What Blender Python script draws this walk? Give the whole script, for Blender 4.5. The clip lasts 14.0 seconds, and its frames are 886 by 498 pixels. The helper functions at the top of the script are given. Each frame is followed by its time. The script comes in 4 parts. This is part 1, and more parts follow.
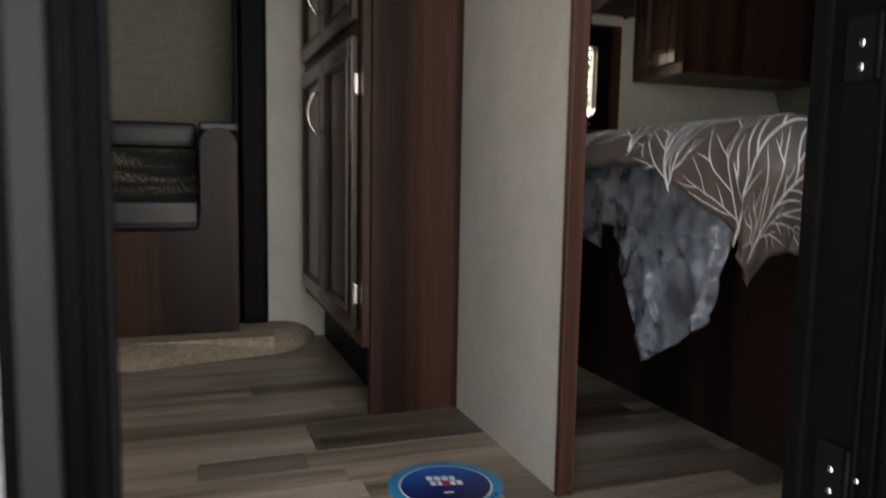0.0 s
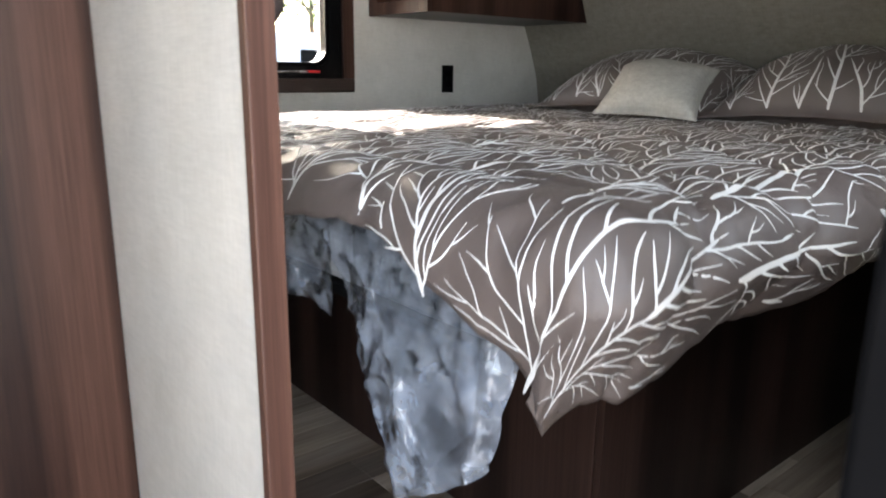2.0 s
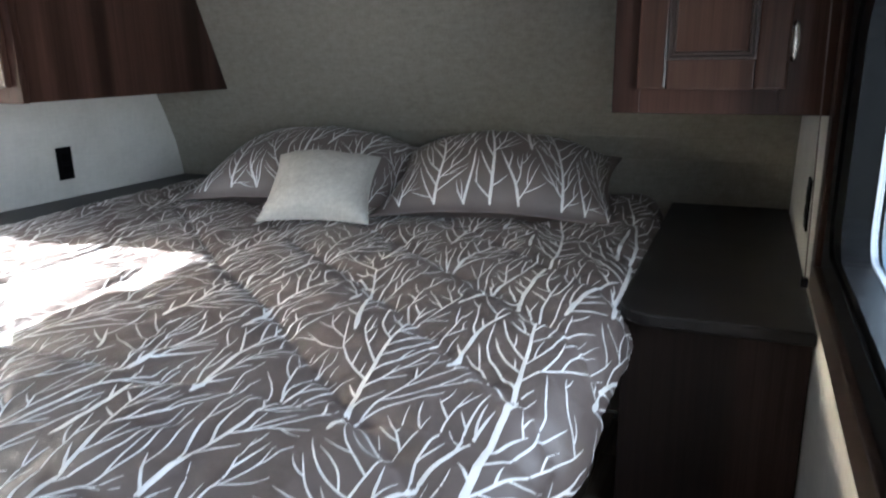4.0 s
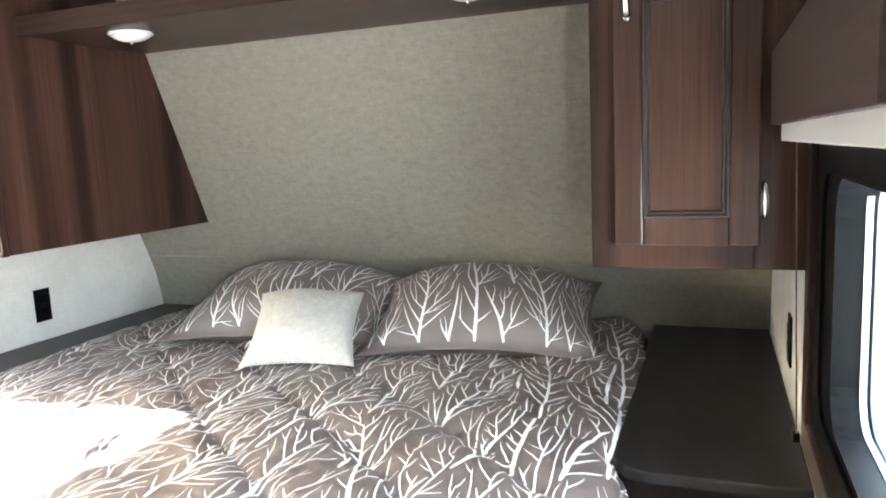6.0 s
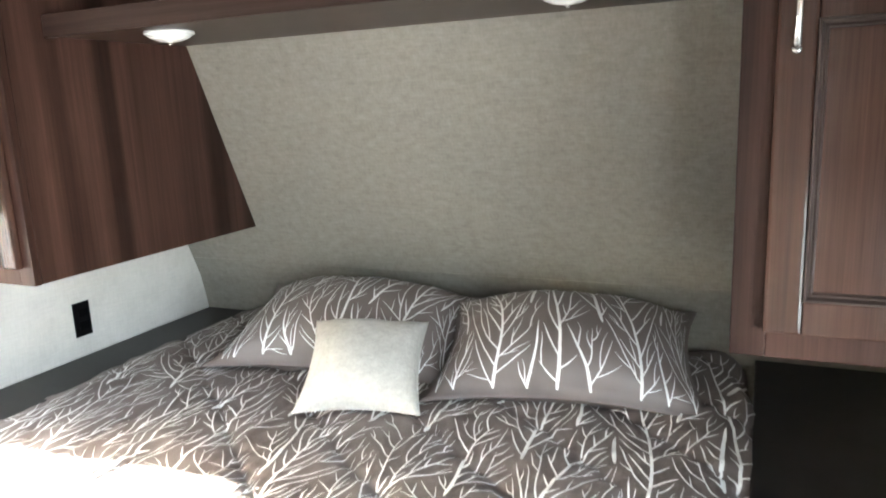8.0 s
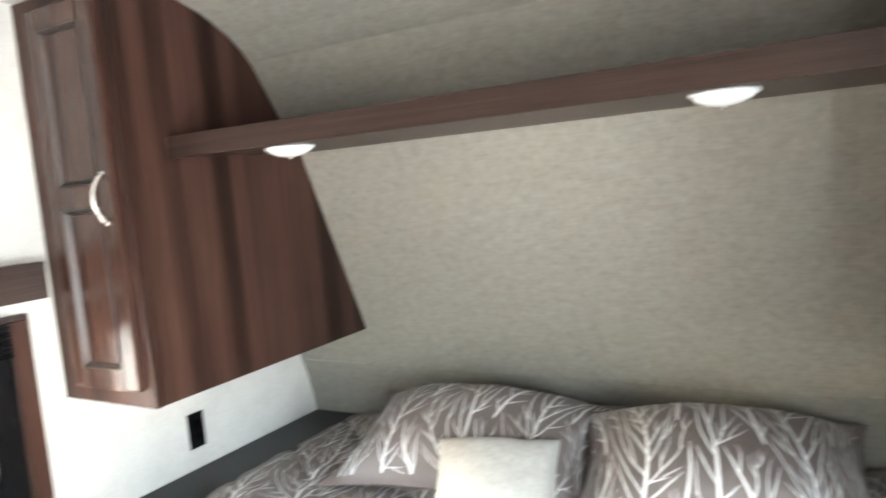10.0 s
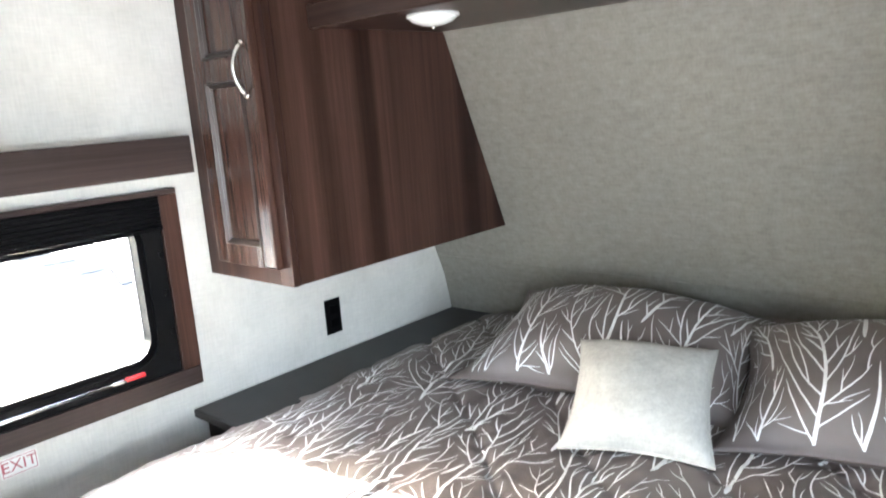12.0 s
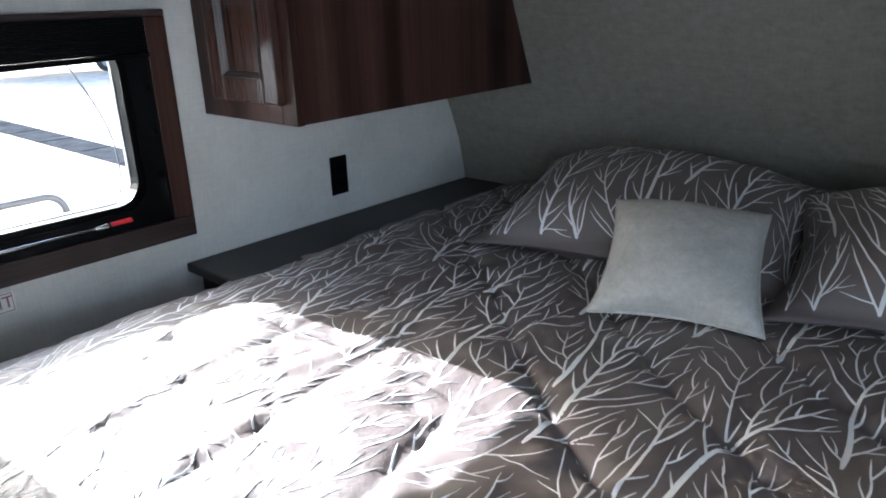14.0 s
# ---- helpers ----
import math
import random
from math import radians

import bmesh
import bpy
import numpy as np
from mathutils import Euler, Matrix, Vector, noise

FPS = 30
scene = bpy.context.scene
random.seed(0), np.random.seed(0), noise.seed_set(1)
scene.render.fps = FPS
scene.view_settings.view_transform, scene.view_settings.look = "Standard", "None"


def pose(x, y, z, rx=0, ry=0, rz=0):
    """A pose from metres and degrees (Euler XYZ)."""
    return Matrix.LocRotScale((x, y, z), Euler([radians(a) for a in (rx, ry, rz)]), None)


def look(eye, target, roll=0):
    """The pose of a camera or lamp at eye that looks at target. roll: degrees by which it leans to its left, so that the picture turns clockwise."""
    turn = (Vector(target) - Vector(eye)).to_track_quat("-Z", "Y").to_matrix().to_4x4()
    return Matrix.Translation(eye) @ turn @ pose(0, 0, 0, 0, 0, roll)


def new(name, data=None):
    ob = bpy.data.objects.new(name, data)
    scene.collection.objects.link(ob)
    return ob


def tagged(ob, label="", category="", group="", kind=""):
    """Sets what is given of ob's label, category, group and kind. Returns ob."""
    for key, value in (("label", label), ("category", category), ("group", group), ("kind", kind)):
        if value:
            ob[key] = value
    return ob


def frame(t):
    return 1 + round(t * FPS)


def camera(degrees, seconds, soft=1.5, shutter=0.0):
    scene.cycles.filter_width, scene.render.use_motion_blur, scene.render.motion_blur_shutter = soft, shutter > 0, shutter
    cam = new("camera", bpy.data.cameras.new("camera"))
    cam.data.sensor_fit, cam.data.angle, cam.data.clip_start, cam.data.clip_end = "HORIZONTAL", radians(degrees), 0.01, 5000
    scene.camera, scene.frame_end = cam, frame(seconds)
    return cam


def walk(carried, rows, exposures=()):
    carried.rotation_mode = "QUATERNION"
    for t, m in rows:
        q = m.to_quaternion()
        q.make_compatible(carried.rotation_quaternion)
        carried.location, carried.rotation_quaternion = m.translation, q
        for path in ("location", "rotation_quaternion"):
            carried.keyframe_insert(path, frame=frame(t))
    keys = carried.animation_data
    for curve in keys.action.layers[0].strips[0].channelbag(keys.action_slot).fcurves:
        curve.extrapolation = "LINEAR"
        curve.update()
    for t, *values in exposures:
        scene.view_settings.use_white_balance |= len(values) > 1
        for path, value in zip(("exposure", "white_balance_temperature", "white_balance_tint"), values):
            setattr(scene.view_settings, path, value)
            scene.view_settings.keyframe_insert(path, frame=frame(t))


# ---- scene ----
cam = camera(63.6, 14.0, soft=1.8, shutter=0.5)
PATH = [
    (0, (0.171, 0.002, 0.672), (0.845, 1.874, 0.465), 1.0),
    (0.5, (0.274, 0.136, 0.647), (1.043, 1.951, 0.311), 0.8),
    (1, (0.37, 0.269, 0.759), (1.272, 2.015, 0.384), 0.9),
    (1.5, (0.464, 0.389, 0.815), (1.583, 1.995, 0.403), -0.0),
    (2, (0.556, 0.53, 0.926), (1.792, 2.025, 0.439), 0.7),
    (2.5, (0.623, 0.606, 0.998), (1.876, 2.036, 0.378), -0.5),
    (3, (0.676, 0.694, 1.052), (2.04, 2.053, 0.511), 0.3),
    (3.5, (0.741, 0.746, 1.16), (2.331, 1.829, 0.614), -0.4),
    (4, (0.771, 0.75, 1.226), (2.55, 1.502, 0.706), -0.9),
    (6.5, (0.804, 0.784, 1.366), (2.65, 1.505, 1.103), -2.7),
    (7, (0.846, 0.845, 1.369), (2.679, 1.59, 1.078), -2.0),
    (7.5, (0.944, 0.909, 1.441), (2.727, 1.715, 1.03), -2.2),
    (9.8, (1.08, 1.075, 1.614), (2.857, 1.972, 1.413), -4.7),
    (10, (1.081, 1.102, 1.612), (2.795, 2.113, 1.409), -5.0),
    (10.5, (1.091, 1.153, 1.602), (2.698, 2.319, 1.358), -4.4),
    (11, (1.108, 1.17, 1.588), (2.622, 2.445, 1.303), -4.6),
    (11.5, (1.127, 1.186, 1.568), (2.606, 2.492, 1.243), -4.4),
    (12, (1.166, 1.196, 1.522), (2.625, 2.505, 1.121), -4.3),
    (12.5, (1.211, 1.221, 1.476), (2.619, 2.552, 0.981), -4.5),
    (13, (1.242, 1.239, 1.426), (2.61, 2.571, 0.832), -4.1),
    (13.5, (1.249, 1.264, 1.379), (2.6, 2.583, 0.719), -3.3),
    (14, (1.242, 1.33, 1.368), (2.634, 2.602, 0.701), -2.0),
]
EXPOSE = [(0, 1.5, 7300, 13), (0.3, 2.95, 7300, 13), (1.5, 3.38, 6800, 13), (2.0, 3.32, 6500, 12), (3.0, 3.0, 5850, 11), (3.5, 3.15, 5750, 11), (4.2, 3.85, 5800, 10), (6.3, 5.2, 6250, 9), (7.7, 5.12, 6250, 9), (10, 5.5, 6250, 9), (11.5, 5.25, 6100, 9), (12.5, 4.75, 5750, 10), (13.0, 4.18, 5600, 10), (14, 3.1, 5400, 10)]
walk(cam, [(t, look(eye, target, roll)) for t, eye, target, roll in PATH], EXPOSE)

# ---- world, sun ----
SUN_TO = Vector((0.08, -1.0, -0.45)).normalized()
world = bpy.data.worlds.new("world")
scene.world = world
world.use_nodes = True
wn = world.node_tree.nodes
sky = wn.new("ShaderNodeTexSky")
sky.sky_type, sky.sun_disc = "NISHITA", False
sky.dust_density = 4.0
sky.sun_elevation = math.asin(-SUN_TO.z)
sky.sun_rotation = math.atan2(-SUN_TO.x, -SUN_TO.y)
world.node_tree.links.new(sky.outputs[0], wn["Background"].inputs[0])
wn["Background"].inputs[1].default_value = 0.15
sun = new("sun", bpy.data.lights.new("sun", "SUN"))
sun.data.energy, sun.data.angle, sun.data.color = 4.8, radians(0.5), (1.0, 0.95, 0.88)
sun.matrix_world = look((0, 12, 6), Vector((0, 12, 6)) + SUN_TO)

# sky light that falls in through the open entry door
door_sky = new("door_sky", bpy.data.lights.new("door_sky", "AREA"))
door_sky.data.shape, door_sky.data.size, door_sky.data.size_y = "RECTANGLE", 0.68, 1.8
door_sky.data.energy, door_sky.data.color = 2.8, (0.9, 0.95, 1.0)
door_sky.matrix_world = look((0.466, 0.5, 0.92), (0.466, 2.0, 0.92))

# sky light that falls in through the near window
window_sky = new("window_sky", bpy.data.lights.new("window_sky", "AREA"))
window_sky.data.shape, window_sky.data.size, window_sky.data.size_y = "RECTANGLE", 0.5, 0.33
window_sky.data.energy, window_sky.data.color = 0.36, (0.92, 0.96, 1.0)
window_sky.matrix_world = look((1.66, 0.54, 1.115), (1.66, 1.6, 1.115))


# ---- materials ----
def mat(name, rough=0.6, metal=0.0):
    m = bpy.data.materials.new(name)
    m.use_nodes = True
    b = m.node_tree.nodes["Principled BSDF"]
    b.inputs["Roughness"].default_value = rough
    b.inputs["Metallic"].default_value = metal
    return m, m.node_tree.nodes, m.node_tree.links, b


def texture_coords(nodes, links, scale, rot=(0, 0, 0)):
    tc = nodes.new("ShaderNodeTexCoord")
    mp = nodes.new("ShaderNodeMapping")
    mp.inputs["Scale"].default_value = scale
    mp.inputs["Rotation"].default_value = rot
    links.new(tc.outputs["Object"], mp.inputs["Vector"])
    return mp


def noise_tex(nodes, links, vec, scale, detail=6, rough=0.6):
    n = nodes.new("ShaderNodeTexNoise")
    n.inputs["Scale"].default_value = scale
    n.inputs["Detail"].default_value = detail
    n.inputs["Roughness"].default_value = rough
    links.new(vec.outputs["Vector"] if "Vector" in vec.outputs else vec.outputs[0], n.inputs["Vector"])
    return n


def ramp(nodes, links, fac, stops):
    r = nodes.new("ShaderNodeValToRGB")
    els = r.color_ramp.elements
    while len(els) < len(stops):
        els.new(0.5)
    for e, (p, c) in zip(els, stops):
        e.position, e.color = p, (*c, 1)
    links.new(fac, r.inputs[0])
    return r


def mixed(nodes, links, a, b, fac, mode="MIX"):
    m = nodes.new("ShaderNodeMix")
    m.data_type, m.blend_type = "RGBA", mode
    for sock, v in ((m.inputs[0], fac), (m.inputs[6], a), (m.inputs[7], b)):
        if hasattr(v, "links"):
            links.new(v, sock)
        elif isinstance(v, (int, float)):
            sock.default_value = v
        else:
            sock.default_value = (*v, 1)
    return m.outputs[2]


def bumped(nodes, links, b, height, strength, dist=0.002):
    n = nodes.new("ShaderNodeBump")
    n.inputs["Strength"].default_value, n.inputs["Distance"].default_value = strength, dist
    links.new(height, n.inputs["Height"])
    links.new(n.outputs[0], b.inputs["Normal"])


def plain(name, col, rough=0.5, metal=0.0, vary=0.25, scale=30, bump=0.15, spec=0.5):
    """A paint, plastic or metal with faint mottling and fine relief."""
    m, n, l, b = mat(name, rough, metal)
    v = texture_coords(n, l, (1, 1, 1))
    b.inputs["Specular IOR Level"].default_value = spec
    big, fine = noise_tex(n, l, v, scale * 0.15, 3), noise_tex(n, l, v, scale * 8, 2)
    lo = tuple(c * (1 - vary) for c in col)
    hi = tuple(min(1, c * (1 + vary)) for c in col)
    r = ramp(n, l, big.outputs[0], [(0.3, lo), (0.7, hi)])
    l.new(r.outputs[0], b.inputs["Base Color"])
    bumped(n, l, b, fine.outputs[0], bump, 0.0006)
    return m


def wood(name, dark, mid, light, along, rough=0.35, bands=5.0, spec=0.16, bump=0.25):
    """Wood-print laminate; along is the axis of the grain."""
    m, n, l, b = mat(name, rough)
    b.inputs["Specular IOR Level"].default_value = spec
    sc = [1.0, 1.0, 1.0]
    sc[along] = 0.016
    v = texture_coords(n, l, sc)
    broad = noise_tex(n, l, v, bands, 2, 0.4)
    grain = noise_tex(n, l, v, 90, 6, 0.7)
    fine = noise_tex(n, l, v, 420, 3, 0.6)
    c1 = ramp(n, l, broad.outputs[0], [(0.42, dark), (0.5, mid), (0.58, light)])
    c2 = ramp(n, l, grain.outputs[0], [(0.3, (0.55, 0.55, 0.55)), (0.7, (1.2, 1.2, 1.2))])
    c3 = ramp(n, l, fine.outputs[0], [(0.35, (0.75, 0.75, 0.75)), (0.6, (1.1, 1.1, 1.1))])
    col = mixed(n, l, mixed(n, l, c1.outputs[0], c2.outputs[0], 0.8, "MULTIPLY"), c3.outputs[0], 0.7, "MULTIPLY")
    l.new(col, b.inputs["Base Color"])
    bumped(n, l, b, grain.outputs[0], bump, 0.0008)
    return m


def weave(name, dark, light, thread=700, rough=0.85, stretch=(1, 1, 1), bump=0.4, blot=4.0, show=0.8):
    """Linen-look wallboard or cloth: fine crossed threads with cloudy mottling."""
    m, n, l, b = mat(name, rough)
    v = texture_coords(n, l, stretch)
    sc1 = texture_coords(n, l, (0.12, 0.12, 1.0))
    sc2 = texture_coords(n, l, (1.0, 1.0, 0.1))
    blots = noise_tex(n, l, v, blot, 5, 0.65)
    t1, t2 = noise_tex(n, l, sc1, thread * 0.4, 3), noise_tex(n, l, sc2, thread * 0.4, 3)
    r = ramp(n, l, blots.outputs[0], [(0.3, dark), (0.7, light)])
    thr = mixed(n, l, t1.outputs[0], t2.outputs[0], 0.5)
    s = ramp(n, l, thr, [(0.38, (0.72, 0.72, 0.72)), (0.62, (1.15, 1.15, 1.15))])
    l.new(mixed(n, l, r.outputs[0], s.outputs[0], show, "MULTIPLY"), b.inputs["Base Color"])
    bumped(n, l, b, thr, bump, 0.0008)
    return m


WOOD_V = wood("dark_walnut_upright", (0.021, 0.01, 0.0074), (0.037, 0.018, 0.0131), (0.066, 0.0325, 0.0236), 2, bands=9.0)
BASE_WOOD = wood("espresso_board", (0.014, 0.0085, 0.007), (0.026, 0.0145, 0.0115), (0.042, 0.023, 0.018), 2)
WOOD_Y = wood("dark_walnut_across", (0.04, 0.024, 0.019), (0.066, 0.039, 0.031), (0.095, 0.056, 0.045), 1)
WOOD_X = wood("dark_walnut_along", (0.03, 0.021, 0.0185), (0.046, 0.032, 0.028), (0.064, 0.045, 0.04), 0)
DOOR_WOOD = wood("stained_cherry_door", (0.036, 0.0165, 0.0116), (0.049, 0.0227, 0.016), (0.061, 0.029, 0.0204), 2, 0.2, 9, 0.5, 0.02)
TRIM_WOOD = wood("partition_trim_wood", (0.07, 0.034, 0.025), (0.1, 0.05, 0.036), (0.13, 0.067, 0.048), 2, 0.4, 14)
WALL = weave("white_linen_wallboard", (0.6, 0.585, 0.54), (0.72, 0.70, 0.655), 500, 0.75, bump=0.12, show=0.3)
# same board as WALL, its colour darkened against too strong door light
WALL_DIM = weave("dimmed_linen_wallboard", (0.5, 0.487, 0.45), (0.6, 0.585, 0.545), 500, 0.75, bump=0.12, show=0.3)
HEAD = weave("taupe_linen_wallboard", (0.225, 0.21, 0.176), (0.29, 0.271, 0.23), 420, 0.65, stretch=(1, 1, 1.4), bump=0.2, blot=34, show=0.4)
CEIL = plain("ceiling_white", (0.72, 0.71, 0.68), 0.7, vary=0.05)
BLACK = plain("black_plastic", (0.004, 0.004, 0.0043), 0.5, vary=0.2, spec=0.08)
BLACK_GLOSS = plain("black_aluminium", (0.003, 0.003, 0.0033), 0.38, vary=0.2, spec=0.06)
NIGHT_TOP = plain("charcoal_laminate", (0.014, 0.0125, 0.012), 0.4, vary=0.35, scale=60, spec=0.28)
# lighter than the door wood: the beads' gloss highlight is put into the colour
BEAD = plain("highlit_bead", (0.05, 0.036, 0.031), 0.3, vary=0.3, spec=0.4)
DARK_GREY = plain("dark_grey_aluminium", (0.03, 0.031, 0.036), 0.45, vary=0.15, spec=0.3)
NICKEL = plain("brushed_nickel", (0.75, 0.72, 0.68), 0.25, 1.0, vary=0.08)
ALU = plain("grey_aluminium", (0.35, 0.36, 0.38), 0.4, 0.7, vary=0.1)
RED = plain("red_plastic", (0.6, 0.02, 0.025), 0.35, vary=0.1)
LAMP_WHITE = plain("frosted_white", (0.8, 0.8, 0.77), 0.3, vary=0.03)
CUSHION = weave("cream_chenille", (0.47, 0.45, 0.405), (0.58, 0.56, 0.51), 420, 0.95, bump=1.0, blot=70, show=0.35)
THREAD = plain("white_embroidery", (0.8, 0.8, 0.79), 0.75, vary=0.06, scale=60, bump=0.6)
CURTAIN = weave("brown_curtain_cloth", (0.09, 0.065, 0.06), (0.15, 0.115, 0.108), 350, 0.85, blot=12)
MATTRESS = weave("grey_mattress_ticking", (0.3, 0.31, 0.33), (0.42, 0.43, 0.45), 200, 0.8)
CARPET = weave("beige_carpet", (0.36, 0.29, 0.2), (0.56, 0.47, 0.35), 160, 1.0, bump=1.0, blot=60)
LEATHER = plain("black_leatherette", (0.018, 0.018, 0.021), 0.33, vary=0.3, scale=50, bump=0.5)
SIDING = plain("white_gelcoat", (0.78, 0.79, 0.8), 0.25, vary=0.04)
GREY_SIDING = plain("grey_gelcoat", (0.2, 0.21, 0.22), 0.3, vary=0.1)
ASPHALT = plain("gravel_asphalt", (0.33, 0.29, 0.24), 0.95, vary=0.3, scale=20, bump=0.8)
PAVING = plain("dark_paving", (0.035, 0.036, 0.038), 0.95, vary=0.3, spec=0.0)
RUBBER = plain("tyre_rubber", (0.02, 0.02, 0.02), 0.8, vary=0.2)
BARK = plain("bark", (0.1, 0.07, 0.05), 0.9, vary=0.4, bump=1)
INK = plain("red_ink", (0.42, 0.1, 0.12), 0.5, vary=0.05)


def quilt_cloth():
    m, n, l, b = mat("taupe_sateen_quilt", 0.47)
    b.inputs["Specular IOR Level"].default_value = 1.0
    v = texture_coords(n, l, (1, 1, 1))
    big, mid, fine = noise_tex(n, l, v, 5, 4), noise_tex(n, l, v, 45, 4), noise_tex(n, l, v, 900, 2)
    r = ramp(n, l, big.outputs[0], [(0.3, (0.108, 0.084, 0.075)), (0.7, (0.15, 0.118, 0.106))])
    l.new(r.outputs[0], b.inputs["Base Color"])
    h = mixed(n, l, mid.outputs[0], fine.outputs[0], 0.25)
    bumped(n, l, b, h, 0.45, 0.005)
    return m


QUILT = quilt_cloth()


def leaf_material():
    m, n, l, b = mat("green_leaves", 0.6)
    g = n.new("ShaderNodeNewGeometry")
    r = ramp(n, l, g.outputs["Random Per Island"], [(0.0, (0.035, 0.075, 0.02)), (1.0, (0.11, 0.17, 0.045))])
    l.new(r.outputs[0], b.inputs["Base Color"])
    return m


LEAF = leaf_material()


def plank_material():
    """Weathered grey-brown plank print; each plank has its own tone."""
    m, n, l, b = mat("weathered_plank_vinyl", 0.38)
    v = texture_coords(n, l, (0.06, 1, 1))
    info = n.new("ShaderNodeObjectInfo")
    add = n.new("ShaderNodeVectorMath")
    add.operation = "ADD"
    off = n.new("ShaderNodeCombineXYZ")
    mul = n.new("ShaderNodeMath")
    mul.operation = "MULTIPLY"
    mul.inputs[1].default_value = 37.0
    l.new(info.outputs["Random"], mul.inputs[0])
    for k in range(3):
        l.new(mul.outputs[0], off.inputs[k])
    l.new(v.outputs[0], add.inputs[0])
    l.new(off.outputs[0], add.inputs[1])
    grain, broad = noise_tex(n, l, add, 55, 6, 0.7), noise_tex(n, l, add, 14, 3, 0.5)
    base = ramp(n, l, info.outputs["Random"], [(0.0, (0.13, 0.1, 0.078)), (0.12, (0.2, 0.16, 0.128)), (0.2, (0.36, 0.293, 0.228)), (1.0, (0.51, 0.43, 0.345))])
    c2 = ramp(n, l, broad.outputs[0], [(0.3, (0.3, 0.25, 0.21)), (0.38, (0.6, 0.56, 0.52)), (0.47, (0.9, 0.885, 0.87)), (0.65, (1.12, 1.12, 1.12))])
    c3 = ramp(n, l, grain.outputs[0], [(0.3, (0.62, 0.6, 0.58)), (0.65, (1.12, 1.12, 1.12))])
    col = mixed(n, l, mixed(n, l, base.outputs[0], c2.outputs[0], 0.85, "MULTIPLY"), c3.outputs[0], 0.85, "MULTIPLY")
    l.new(col, b.inputs["Base Color"])
    bumped(n, l, b, grain.outputs[0], 0.2, 0.0006)
    return m


PLANK = plank_material()


def stripe_cloth():
    """Dark woven upholstery with rows of pale flecks."""
    m, n, l, b = mat("woven_stripe_upholstery", 0.9)
    v = texture_coords(n, l, (0.5, 0.5, 4))
    v2 = texture_coords(n, l, (1, 1, 1))
    rows, flecks = noise_tex(n, l, v, 5, 1), noise_tex(n, l, v2, 110, 3, 0.7)
    a = ramp(n, l, rows.outputs[0], [(0.45, (0, 0, 0)), (0.58, (1, 1, 1))])
    f = ramp(n, l, flecks.outputs[0], [(0.48, (0.03, 0.026, 0.022)), (0.6, (0.4, 0.36, 0.28))])
    l.new(mixed(n, l, (0.03, 0.026, 0.024), f.outputs[0], a.outputs[0]), b.inputs["Base Color"])
    return m


STRIPE = stripe_cloth()


def clear_glass():
    m, n, l, b = mat("window_glass", 0.02)
    b.inputs["Base Color"].default_value = (0.92, 0.95, 0.95, 1)
    b.inputs["Transmission Weight"].default_value = 1.0
    b.inputs["IOR"].default_value = 1.02
    return m


GLASS = clear_glass()
TINTED = clear_glass()
TINTED.name = "tinted_glass"
TINTED.node_tree.nodes["Principled BSDF"].inputs["Base Color"].default_value = (0.36, 0.4, 0.4, 1)


